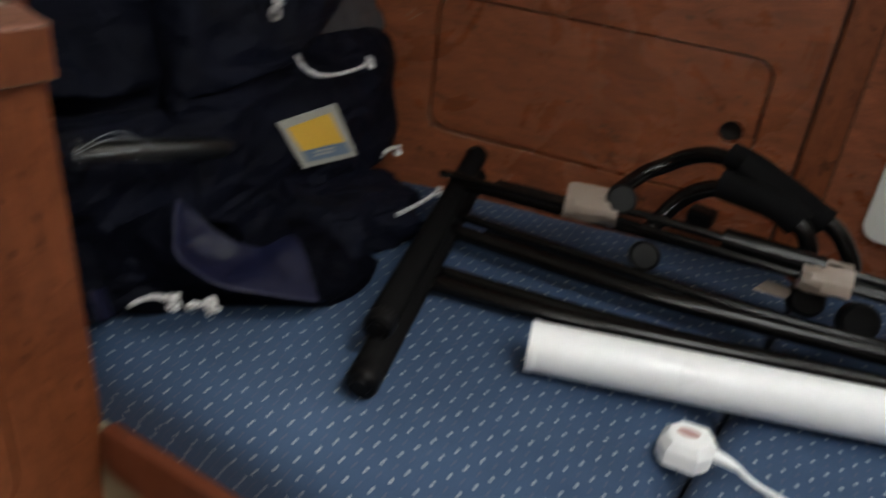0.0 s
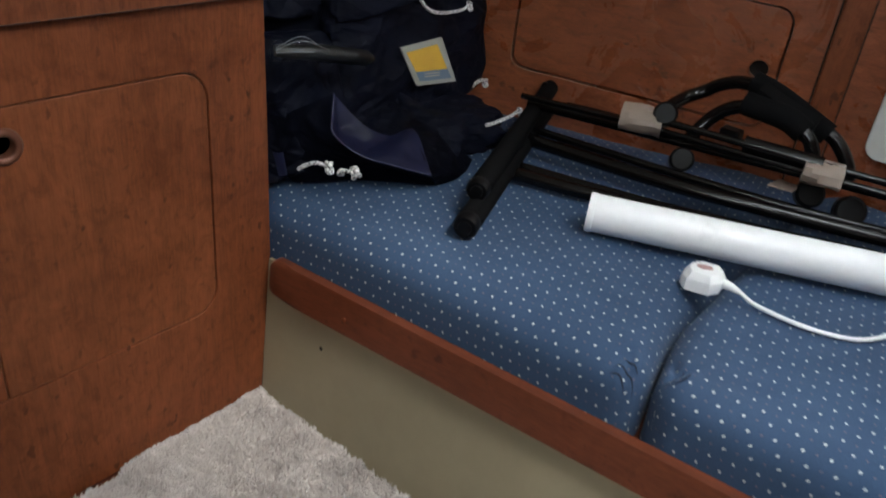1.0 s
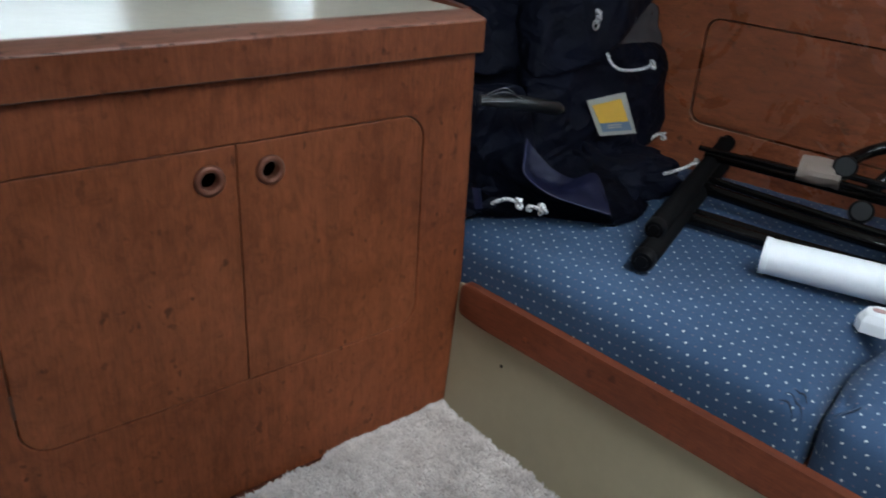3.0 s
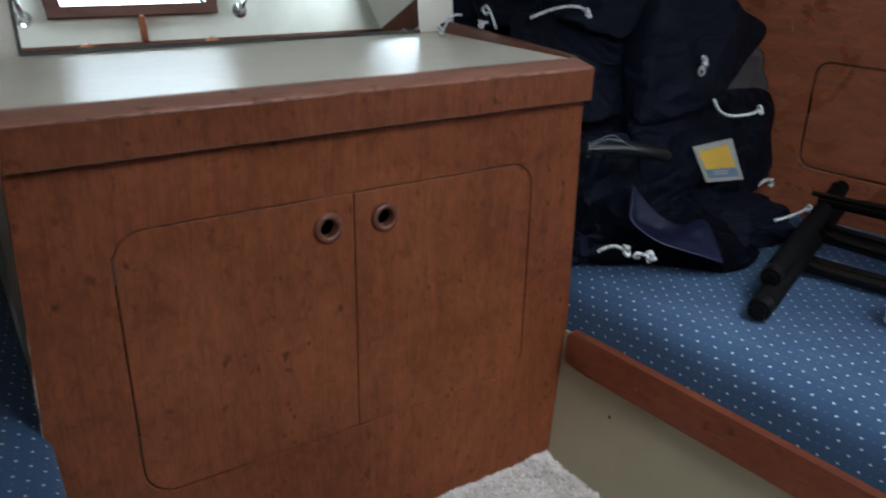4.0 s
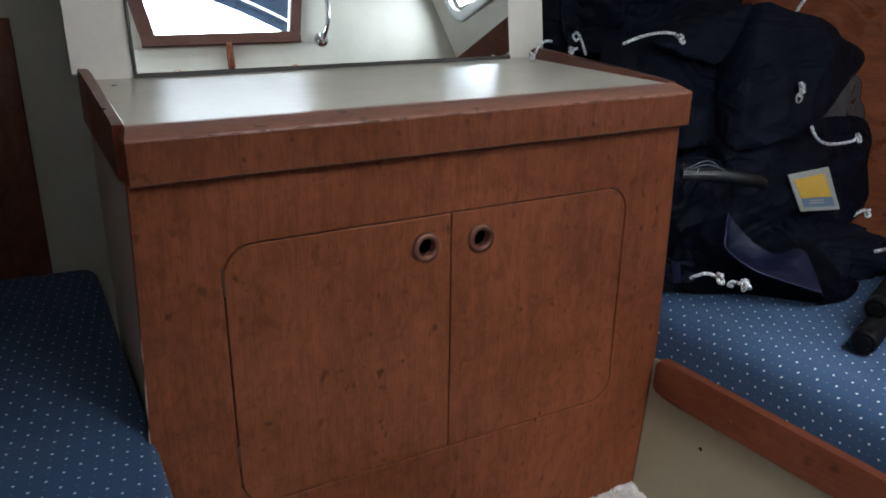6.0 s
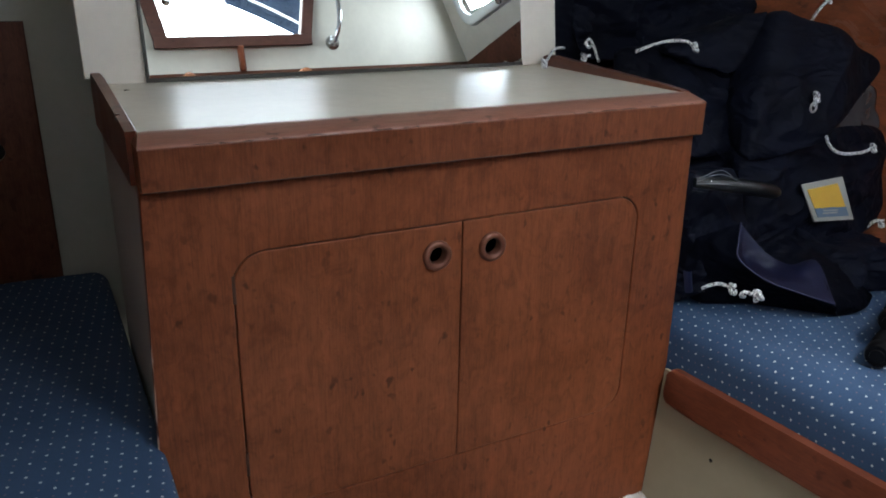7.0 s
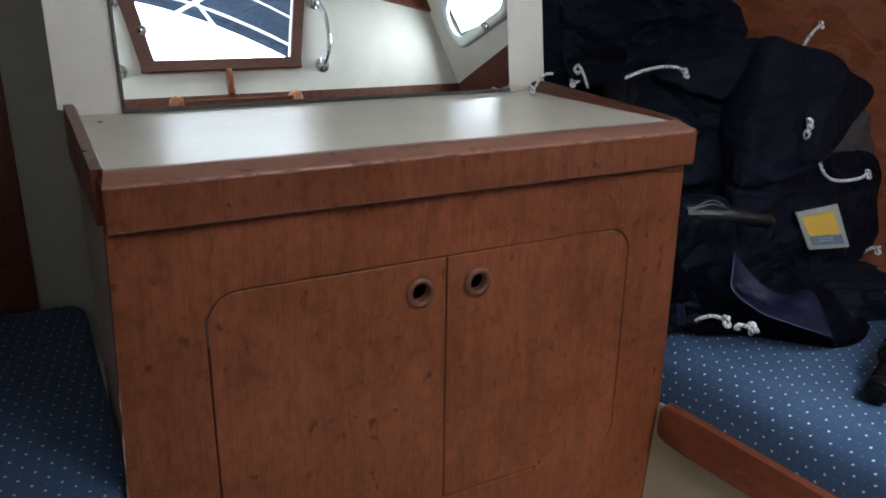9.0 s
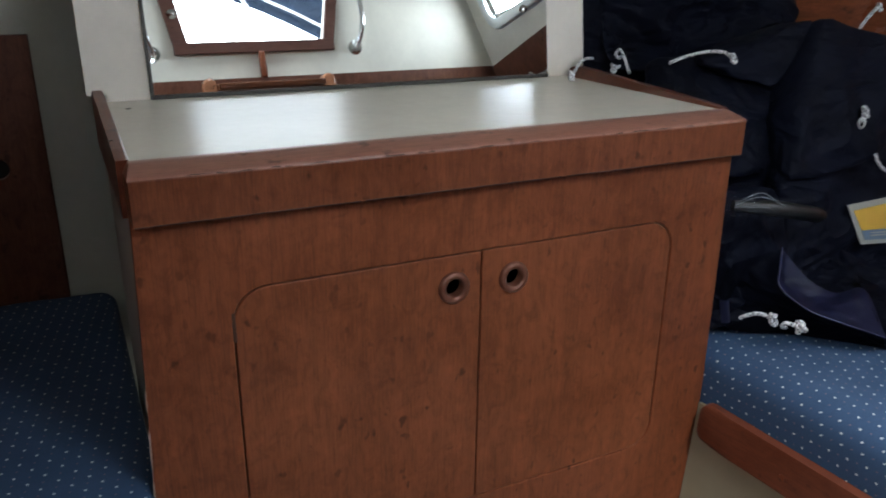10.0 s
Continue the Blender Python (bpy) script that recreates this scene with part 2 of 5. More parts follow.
def prism(outline, thick, place, holes=(), bevel=0.0):
    """A plate: an outline in u, v (with holes), put in space by place(u, v, w), thick in w from 0."""
    bm = bmesh.new()
    edges = []
    for loop in (outline, *holes):
        vs = [bm.verts.new((u, v, 0)) for u, v in loop]
        edges += [bm.edges.new((vs[k], vs[(k + 1) % len(vs)])) for k in range(len(vs))]
    bmesh.ops.triangle_fill(bm, use_beauty=True, use_dissolve=False, edges=edges)
    bmesh.ops.recalc_face_normals(bm, faces=bm.faces)
    rim = [e for e in bm.edges if e.is_boundary]
    out = bmesh.ops.extrude_face_region(bm, geom=bm.faces[:])
    for v in (g for g in out["geom"] if isinstance(g, bmesh.types.BMVert)):
        v.co.z += thick
    if bevel:
        top = [e for e in bm.edges if len(e.link_faces) == 2 and e.calc_face_angle(0) > 1.0 and all(abs(v.co.z - thick) < 1e-6 for v in e.verts)]
        bmesh.ops.bevel(bm, geom=top, offset=bevel, segments=2, affect="EDGES", profile=0.5)
    for v in bm.verts:
        v.co = Vector(place(*v.co))
    return bm


def rounded(u0, u1, v0, v1, r, n=8, corners=(1, 1, 1, 1)):
    """A rectangle's outline with rounded corners: low-left, low-right, up-right, up-left."""
    pts = []
    for (cu, cv, a0, on) in ((u0, v0, 180, corners[0]), (u1, v0, 270, corners[1]), (u1, v1, 0, corners[2]), (u0, v1, 90, corners[3])):
        if not on:
            pts.append((cu, cv))
            continue
        mu, mv = cu + (r if cu == u0 else -r), cv + (r if cv == v0 else -r)
        for k in range(n + 1):
            a = radians(a0 + 90 * k / n)
            pts.append((mu + r * math.cos(a), mv + r * math.sin(a)))
    return pts


def circle(u, v, r, n=24):
    return [(u + r * math.cos(2 * math.pi * k / n), v + r * math.sin(2 * math.pi * k / n)) for k in range(n)]


def smooth_path(points, steps=6):
    """Catmull-Rom through the points."""
    P = [Vector(p) for p in points]
    P = [2 * P[0] - P[1], *P, 2 * P[-1] - P[-2]]
    out = []
    for k in range(1, len(P) - 2):
        for s in range(steps):
            t = s / steps
            a, b, c, d = P[k - 1], P[k], P[k + 1], P[k + 2]
            out.append(0.5 * (2 * b + (c - a) * t + (2 * a - 5 * b + 4 * c - d) * t * t + (3 * b - a - 3 * c + d) * t ** 3))
    return out + [P[-2]]


def tube(points, r, n=12, flat=1.0, hollow=0.0, radii=None, bm=None, wave=None):
    """A tube swept along the points, with closed ends; flat squeezes it in height."""
    bm = bm or bmesh.new()
    P = [Vector(p) for p in points]
    rings = []
    side = None
    for k, p in enumerate(P):
        d = (P[min(k + 1, len(P) - 1)] - P[max(k - 1, 0)]).normalized()
        ref = Vector((0, 0, 1)) if abs(d.z) < 0.95 else Vector((1, 0, 0))
        s = d.cross(ref).normalized()
        if side and s.dot(side) < 0:
            s = -s
        side = s
        u = s.cross(d).normalized()
        rr = radii[k] if radii else r
        ring = []
        for i in range(n):
            a = 2 * math.pi * i / n
            w = 1 + (wave(k, a) if wave else 0)
            ring.append(bm.verts.new(p + s * (rr * w * math.cos(a)) + u * (rr * w * flat * math.sin(a))))
        rings.append(ring)
    for a, b in zip(rings, rings[1:]):
        for i in range(n):
            bm.faces.new((a[i], a[(i + 1) % n], b[(i + 1) % n], b[i]))
    if hollow:
        bm.faces.new(rings[-1])
        for ring, p, q in ((rings[0], P[0], P[1]),):
            d = (q - p).normalized()
            inner = [bm.verts.new(p + (v.co - p) * hollow) for v in ring]
            deep = [bm.verts.new(v.co + d * 6 * r) for v in inner]
            for i in range(n):
                j = (i + 1) % n
                bm.faces.new((ring[i], ring[j], inner[j], inner[i]))
                bm.faces.new((inner[i], inner[j], deep[j], deep[i]))
            bm.faces.new(deep)
    else:
        bm.faces.new(rings[0])
        bm.faces.new(rings[-1])
    return bm


def lathe(profile, centre, axis, n=24):
    """Turns (radius, height) pairs round an axis through centre."""
    bm = bmesh.new()
    q = Vector((0, 0, 1)).rotation_difference(Vector(axis).normalized())
    rings = []
    for r, h in profile:
        rings.append([bm.verts.new(Vector(centre) + q @ Vector((r * math.cos(2 * math.pi * i / n), r * math.sin(2 * math.pi * i / n), h))) for i in range(n)])
    for a, b in zip(rings, rings[1:]):
        for i in range(n):
            bm.faces.new((a[i], a[(i + 1) % n], b[(i + 1) % n], b[i]))
    if profile[0][0] > 1e-5:
        bm.faces.new(rings[0])
    if profile[-1][0] > 1e-5:
        bm.faces.new(rings[-1])
    bmesh.ops.remove_doubles(bm, verts=bm.verts, dist=1e-6)
    return bm


# ---- the plan ----
MID = 0.27            # the boat's centre line
FRONT = 0.82          # the cabinet's face
TOP = 0.905           # the counter
LEAN = radians(8.0)   # the dressing-table bulkhead leans back
BACK = 1.337          # its foot
END = 1.66            # the end wall of the berths
AFT = -0.75           # the companionway bulkhead


def hull_x(y):
    """The lining of the hull to starboard, narrowing towards the end wall."""
    return 1.555 - 0.2677 * max(0.0, y)


def lean_place(u, v, w):
    """On the leaning bulkhead: u across, v up its face, w out of it towards the cabin."""
    return (u, BACK + v * math.sin(LEAN) - w * math.cos(LEAN), TOP + v * math.cos(LEAN) + w * math.sin(LEAN))


def structure(name, bm, mat, label, category, smooth=None):
    return solo(name, bm, mat, (0, 0, 0), label, category, "", "structure", smooth)


def face_y(y, sign=-1):
    """Plates that stand across the boat, thick towards the camera (sign -1) or away."""
    return lambda u, v, w: (u, y + sign * w, v)


# floor
structure("floor", box(-1.6, 2.1, -0.75, 1.66, -0.06, -0.012), WOOD_SIDE, "dark wooden cabin sole under the carpet", "floor")


def berth_x(y, z=0.335):
    """The flared, slightly splayed front of the starboard berth."""
    return 0.478 + max(0.0, z) / 0.335 * (0.0265 + 0.062 * (0.80 - y))


def berth_front(name, side):
    """The front of a berth, with its lipping."""
    def at(x):
        return x if side > 0 else -0.024 - x
    bm = bmesh.new()
    rows = []
    for y in [-0.72 + 1.538 * k / 30 for k in range(31)]:
        up = 0.322
        prof = [(berth_x(y, 0), -0.012), (berth_x(y, up), up), (berth_x(y, up) + 0.024, up), (berth_x(y, 0) + 0.024, -0.012)]
        rows.append([bm.verts.new((at(x), y, z)) for x, z in prof])
    for a, b in zip(rows, rows[1:]):
        for k in range(4):
            bm.faces.new((a[k], a[(k + 1) % 4], b[(k + 1) % 4], b[k]))
    bm.faces.new(rows[0]), bm.faces.new(rows[-1])
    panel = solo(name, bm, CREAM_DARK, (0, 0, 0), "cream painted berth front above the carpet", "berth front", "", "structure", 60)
    foot = [(-0.72 + 0.05 * k, 0.256) for k in range(30)]
    outline = foot + rounded(-0.72, 0.802, 0.256, 0.337, 0.022, 6, (0, 1, 1, 0))[1:-1] + [(u, 0.337) for u, _ in reversed(foot)]
    trim = prism(outline, 0.02, lambda u, v, w: (at(berth_x(u, v) + 0.004 - w), u, v + 0.022 * (0.80 - u) * (0.337 - v) / 0.081), (), 0.009)
    part("lipping", trim, WOOD_SIDE, panel, "rounded mahogany lipping", 40)
    for y in (0.60, 0.05, -0.45):
        part("screw_plug", lathe([(0.0, 0.0012), (0.006, 0.001), (0.0065, -0.003)], (at(berth_x(y, 0.29) - 0.0158), y, 0.29), (-side, 0, 0), 12), WOOD_EDGE, panel)
    part("nail_mark", lathe([(0.0, 0.0008), (0.004, 0.0005), (0.0045, -0.002)], (at(berth_x(0.66, 0.19) - 0.0002), 0.66, 0.19), (-side, 0, 0), 10), DARK, panel)
    return panel


berth_front("berth_front_starboard", 1)
berth_front("berth_front_port", -1)
structure("berth_board_starboard", box(0.60, 1.62, -0.74, 1.655, 0.27, 0.30), WOOD_SIDE, "plywood board under the starboard cushions", "berth")
structure("berth_board_port", box(-1.2, -0.62, -0.74, 1.655, 0.27, 0.30), WOOD_SIDE, "plywood board under the port cushion", "berth")


# cushions
def cushion(label, front, back, near, far, z0=0.302, z1=0.45, edge=0.055, tucks=()):
    """A soft berth cushion between two edges given along y (front, back) and two along x (near, far)."""
    bm = bmesh.new()
    uv = bm.loops.layers.uv.new("cloth")
    nx, ny = 120, 170
    def spread(k, n):
        a = k / n
        return 0.45 * a + 0.55 * (0.5 - 0.5 * math.cos(math.pi * a))
    thick = z1 - z0
    P, Q = {}, {}
    for i in range(nx + 1):
        for j in range(ny + 1):
            a, b = spread(i, nx), spread(j, ny)
            y = near(0) + (far(0) - near(0)) * b
            x = front(y) + (back(y) - front(y)) * a
            y = near(x) + (far(x) - near(x)) * b
            width, length = abs(back(y) - front(y)), far(x) - near(x)
            da, dl = min(a, 3.5 * (1 - a)) * width, min(b, 1 - b) * length
            # rounded in plan at the corners
            if da < edge and dl < edge:
                ca, cl = 1 - da / edge, 1 - dl / edge
                r = math.hypot(ca, cl)
                if r > 1e-6:
                    g = max(ca, cl) / r
                    x += (1 if (a < 0.5) == (back(y) > front(y)) else -1) * edge * ca * (1 - g)
                    y += (1 if b < 0.5 else -1) * edge * cl * (1 - g)
                drop = max(ca, cl)
            else:
                drop = max(0.0, 1 - min(da, dl) / edge)
            h = edge * 0.95 * (1 - math.sqrt(max(0.0, 1 - drop * drop)))
            soft = 0.005 * noise.noise(Vector((x * 6, y * 6, 2.0))) + 0.0016 * noise.noise(Vector((x * 24, y * 24, 5.0)))
            crown = 0.010 * math.sin(math.pi * min(1.0, da / 0.25) / 2) * math.sin(math.pi * min(1.0, dl / 0.3) / 2)
            for tx, ty, tw, deep, angle in tucks:
                c, sn = math.cos(angle), math.sin(angle)
                lu, lv = (x - tx) * c + (y - ty) * sn, -(x - tx) * sn + (y - ty) * c
                soft -= deep * math.exp(-(lu / tw) ** 2 - (lv / 0.0075) ** 2)
            P[i, j] = Vector((x, y, z1 - 0.010 + crown - h + soft))
            Q[i, j] = Vector((x, y, z0))
    U, V = {}, {}
    for j in range(ny + 1):
        run = 0.0
        for i in range(nx + 1):
            if i:
                run += (P[i, j] - P[i - 1, j]).length
            U[i, j] = run * K + front(P[0, j].y) * K
    for i in range(nx + 1):
        run = 0.0
        for j in range(ny + 1):
            if j:
                run += (P[i, j] - P[i, j - 1]).length
            V[i, j] = run * K
    top = {k: bm.verts.new(p) for k, p in P.items()}
    rim = [(i, 0) for i in range(nx)] + [(nx, j) for j in range(ny)] + [(i, ny) for i in range(nx, 0, -1)] + [(0, j) for j in range(ny, 0, -1)]
    foot = {k: bm.verts.new(Q[k]) for k in rim}
    def face(keys):
        f = bm.faces.new([v for v, _ in keys])
        for loop, (_, t) in zip(f.loops, keys):
            loop[uv].uv = t
    for i in range(nx):
        for j in range(ny):
            face([(top[k], (U[k], V[k])) for k in ((i, j), (i + 1, j), (i + 1, j + 1), (i, j + 1))])
    for a, b in zip(rim, rim[1:] + rim[:1]):
        def low(k):
            d = (P[k].z - z0) * K
            u, v = U[k], V[k]
            if a[0] == b[0]:
                return (u - d if a[0] == 0 else u + d, v)
            return (u, v - d if a[1] == 0 else v + d)
        face([(top[b], (U[b], V[b])), (top[a], (U[a], V[a])), (foot[a], low(a)), (foot[b], low(b))])
    bm.faces.new([foot[k] for k in rim])
    mid = P[nx // 2, ny // 2]
    return solo("berth_cushion", bm, FABRIC, (mid.x, mid.y, z0), label, "cushion", "berth cushions", "", 80)


def seam(x):
    t = min(1.0, max(0.0, (x - 0.52) / 0.28))
    return 0.046 + 0.042 * t * t * (3 - 2 * t)


def sb_front(y):
    return berth_x(y, 0.335) + 0.006


def sb_back(y):
    return hull_x(y) - 0.012


PLEATS = ((0.585, 0.090, 0.030, 0.014, 0.35), (0.592, 0.110, 0.024, 0.011, -0.2), (0.575, 0.068, 0.020, 0.009, 0.8), (0.615, 0.026, 0.026, 0.012, -0.6), (0.635, 0.038, 0.018, 0.010, 0.4))
fore_cushion = cushion("blue berth cushion with small white dots beside the cabinet", sb_front, sb_back, lambda x: seam(x) + 0.003, lambda x: 1.645, tucks=PLEATS[:3])
aft_cushion = cushion("blue berth cushion with white dots under a white plug", sb_front, sb_back, lambda x: -0.72, lambda x: seam(x) - 0.003, tucks=PLEATS[3:])
cushion("blue dotted berth cushion on the port berth, in shade", lambda y: -0.513 - 0.03 * max(0.0, 0.75 - y), lambda y: -0.985, lambda x: -0.72, lambda x: 1.638, edge=0.035)


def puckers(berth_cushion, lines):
    """Dark strips, half sunk into the cloth, that paint the shade in the pleats gathered at the cushion's corner."""
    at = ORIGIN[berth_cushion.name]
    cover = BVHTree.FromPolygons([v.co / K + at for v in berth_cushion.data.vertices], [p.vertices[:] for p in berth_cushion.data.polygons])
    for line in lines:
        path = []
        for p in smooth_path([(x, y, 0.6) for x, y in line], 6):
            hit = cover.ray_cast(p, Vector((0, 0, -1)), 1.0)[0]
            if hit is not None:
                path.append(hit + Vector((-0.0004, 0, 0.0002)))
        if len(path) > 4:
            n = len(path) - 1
            part("pleat_shade", tube(path, 0.0018, 6, radii=[0.0004 + 0.0016 * math.sin(math.pi * k / n) for k in range(n + 1)]), PLEAT_SHADE, berth_cushion, "dark strip for the shade in a pleat", 60)


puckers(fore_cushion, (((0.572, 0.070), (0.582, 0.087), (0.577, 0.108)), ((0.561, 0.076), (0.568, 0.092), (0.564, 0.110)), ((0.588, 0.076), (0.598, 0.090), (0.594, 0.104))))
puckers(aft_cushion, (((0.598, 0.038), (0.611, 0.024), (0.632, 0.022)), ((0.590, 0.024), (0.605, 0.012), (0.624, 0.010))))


# hull linings, walls
def hull_place(side):
    d = Vector((-0.2677, 1.0)).normalized()
    def f(u, v, w):
        x, y = 1.555 + d.x * u + d.y * w, d.y * u + -d.x * w
        return (x if side > 0 else 2 * MID - x, y, v)
    return f


def y_to_u(y):
    return y / Vector((-0.2677, 1.0)).normalized().y


def hull_lining(side, name, label):
    f = hull_place(side)
    h0, h1 = y_to_u(0.245), y_to_u(0.853)
    def sheer(outline):
        return [(u, v + 0.034 * (u - h1)) for u, v in outline]
    door = sheer(rounded(h0, h1, 0.572, 0.842, 0.034))
    outline = [(0.0, 0.25), (y_to_u(END) + 0.02, 0.25), (y_to_u(END) + 0.02, 1.25), (0.0, 1.25)]
    holes = [sheer(rounded(h0 - 0.004, h1 + 0.004, 0.568, 0.846, 0.038))]
    lining = solo(name, prism(outline, 0.03, f, holes), WOOD_HULL, (0, 0, 0), label, "wall", "", "structure")
    hole = circle(h0 + 0.042, 0.681, 0.021)
    leaf = part("locker_door", prism(door, 0.022, lambda u, v, w: f(u, v, 0.0285 - w), [hole], 0.003), WOOD_HULL, lining, "mahogany locker door with a finger hole")
    part("finger_hole", prism(hole, 0.02, lambda u, v, w: f(u, v, 0.03 + w)), DARK, leaf)
    part("backing", prism([(h0 - 0.02, 0.55), (h1 + 0.02, 0.55), (h1 + 0.02, 0.86), (h0 - 0.02, 0.86)], 0.01, lambda u, v, w: f(u, v, 0.0305 + w)), DARK, lining)
    # pale strips paint in the light caught by the opening's lower edge
    low = sheer([(h1 + 0.004, 0.64), (h1 + 0.004, 0.606), (h1 + 0.001, 0.588), (h1 - 0.010, 0.574), (h1 - 0.034, 0.568)])
    part("lit_edge", tube(smooth_path([f(u, v, 0.0002) for u, v in low], 5), 0.0016, 6, radii=[0.0002 + 0.0009 * math.sin(math.pi * k / 20) for k in range(21)]), RUBBED_AND_LIT, lining, "pale strip for the light on the opening's edge")
    run = [(h1 - 0.034 - 0.30 * k / 8, 0.5675) for k in range(9)]
    part("lit_edge", tube([f(u, v, 0.0002) for u, v in sheer(run)], 0.0011, 6, radii=[0.0008 - 0.00007 * k for k in range(9)]), RUBBED_AND_LIT, lining)
    for u, v, du, dv in ((0.035, 0.800, 0.030, -0.022), (0.050, 0.806, 0.020, -0.020), (0.075, 0.905, 0.006, 0.030)):
        part("scratch", tube([f(h1 + u + du * k / 5, v + dv * k / 5, -0.0002) for k in range(6)], 0.0008, 5, radii=[0.0002, 0.0008, 0.0011, 0.0007, 0.0009, 0.0002]), RUBBED_AND_LIT, lining)
    # the upright batten
    b0, b1 = y_to_u(0.105), y_to_u(0.163)
    part("batten", prism([(b0, 0.3), (b1, 0.3), (b1, 1.25), (b0, 1.25)], 0.014, lambda u, v, w: f(u, v, -w), (), 0.004), WOOD, lining, "upright mahogany batten")
    for g in (b0 - 0.004, b1):
        part("groove", prism([(g, 0.3), (g + 0.004, 0.3), (g + 0.004, 1.25), (g, 1.25)], 0.0006, lambda u, v, w: f(u, v, -w)), DARK, lining)
    return lining


hull_lining(1, "wall_starboard", "mahogany hull lining with a locker behind the berth")
structure("wall_port", box(-1.03, -1.0, -0.76, 1.66, 0.25, 1.25), WOOD_HULL, "mahogany hull lining behind the port berth, in shade", "wall")
structure("wall_starboard_aft", box(1.556, 1.586, -0.76, 0.0, 0.25, 1.25), WOOD_HULL, "mahogany hull lining aft", "wall")
solo("locker_panel", prism(rounded(-0.52, 0.028, 0.543, 0.90, 0.032), 0.012, lambda u, v, w: (1.5455 - w, u, v), (), 0.004), WHITE, (1.5455, -0.25, 0.543), "white rounded locker panel on the mahogany lining", "panel")
structure("wall_end", box(-1.03, 1.35, END, END + 0.03, 0.0, 1.95), SHADE_PAINT, "end wall of the berths, toned grey-green for shade", "wall")
end_locker = solo("end_locker", prism([(-0.998, 0.31), (-0.606, 0.31), (-0.606, 1.0), (-0.998, 1.0)], 0.016, face_y(END - 0.001), [circle(-0.702, 0.73, 0.022)], 0.003), WOOD_DARK, (-0.8, END, 0.455), "dark mahogany locker front at the end of the port berth", "locker")
part("finger_hole", prism(circle(-0.702, 0.73, 0.022), 0.002, face_y(END - 0.0012)), DARK, end_locker)

# the leaning bulkhead of the dressing table
structure("wall_dressing", prism([(-0.49, -0.6), (0.541, -0.6), (0.541, 1.0), (-0.522, 1.0), (-0.522, 0.012), (-0.49, 0.012)], 0.02, lambda u, v, w: lean_place(u, v, -w)), CREAM, "cream laminate bulkhead behind the counter, leaning back", "wall")

# companionway bulkhead
HATCH = [(-0.033, 1.397), (0.584, 1.397), (0.672, 1.86), (-0.121, 1.86)]
structure("wall_aft", prism([(-1.3, 1.235), (1.85, 1.235), (1.85, 2.0), (-1.3, 2.0)], 0.03, face_y(AFT, -1), [HATCH]), LINING, "cream lined bulkhead round the companionway", "wall")
structure("wall_aft_lower", prism([(-1.3, -0.02), (1.85, -0.02), (1.85, 1.235), (-1.3, 1.235)], 0.03, face_y(AFT + 0.012, -1)), WOOD_DARK, "dark mahogany lower part of the companionway bulkhead", "wall")


def raked(outline):
    """A port's outline, following the rising sheer."""
    return [(u, v - 0.062 + 0.10 * (u + 0.33)) for u, v in outline]


def cabin_side(side, name, label):
    def f(u, v, w):
        x = 1.487 - 0.345 * (v - 1.235) + w
        return (x if side > 0 else 2 * MID - x, u, v)
    port = raked(rounded(-0.60, -0.06, 1.50, 1.70, 0.085))
    board = prism([(-0.735, 1.05), (1.2, 1.05), (1.2, 1.40), (0.2, 1.378), (-0.735, 1.231)], 0.012, lambda u, v, w: f(u, v, -0.001 - w), (), 0.003)
    structure("trim_" + name[11:], board, WOOD_DARK, "dark mahogany board along the foot of the cabin side", "trim")
    return structure(name, prism([(-0.76, 1.235), (1.66, 1.235), (1.66, 1.95), (-0.76, 1.95)], 0.025, f, [port]), LINING, label, "wall")


cabin_side(1, "cabin_side_starboard", "cream lined cabin side with an oblong port")
cabin_side(-1, "cabin_side_port", "cream lined cabin side with an oblong port")
structure("shelf_starboard", box(1.53, 1.62, -0.75, 1.66, 1.215, 1.234), WOOD_DARK, "dark mahogany shelf edge along the hull", "shelf")
structure("shelf_port", box(2 * MID - 1.62, 2 * MID - 1.53, -0.75, 1.66, 1.215, 1.234), WOOD_DARK, "dark mahogany shelf edge along the port hull", "shelf")


def ceiling():
    """The cambered cabin roof, with an unseen hatch opening added for the overhead lamp."""
    bm = bmesh.new()
    xs = [MID - 1.3, MID - 1.0, MID - 0.75, MID - 0.5, -0.04, 0.12, 0.29, 0.45, 0.62, MID + 0.55, MID + 0.75, MID + 1.0, MID + 1.3]
    ys = [-0.80, -0.66, -0.14, 0.4, 1.7]
    def z(x):
        return 1.915 - 0.26 * ((x - MID) / 1.1) ** 2
    low = {(i, j): bm.verts.new((x, y, z(x))) for i, x in enumerate(xs) for j, y in enumerate(ys)}
    high = {(i, j): bm.verts.new((x, y, z(x) + 0.03)) for i, x in enumerate(xs) for j, y in enumerate(ys)}
    cells = [(i, j) for i in range(len(xs) - 1) for j in range(len(ys) - 1) if not (4 <= i < 8 and j == 1)]
    for i, j in cells:
        loop = ((i, j), (i + 1, j), (i + 1, j + 1), (i, j + 1))
        bm.faces.new([low[k] for k in loop])
        bm.faces.new([high[k] for k in reversed(loop)])
    for e in [e for e in bm.edges if e.is_boundary and e.verts[0] in low.values()]:
        a, b = [next(k for k, v in low.items() if v is w) for w in e.verts]
        bm.faces.new((low[a], low[b], high[b], high[a]))
    bmesh.ops.remove_doubles(bm, verts=bm.verts, dist=1e-6)
    return structure("ceiling", bm, LINING, "cream vinyl lined cabin roof", "ceiling")


ceiling()


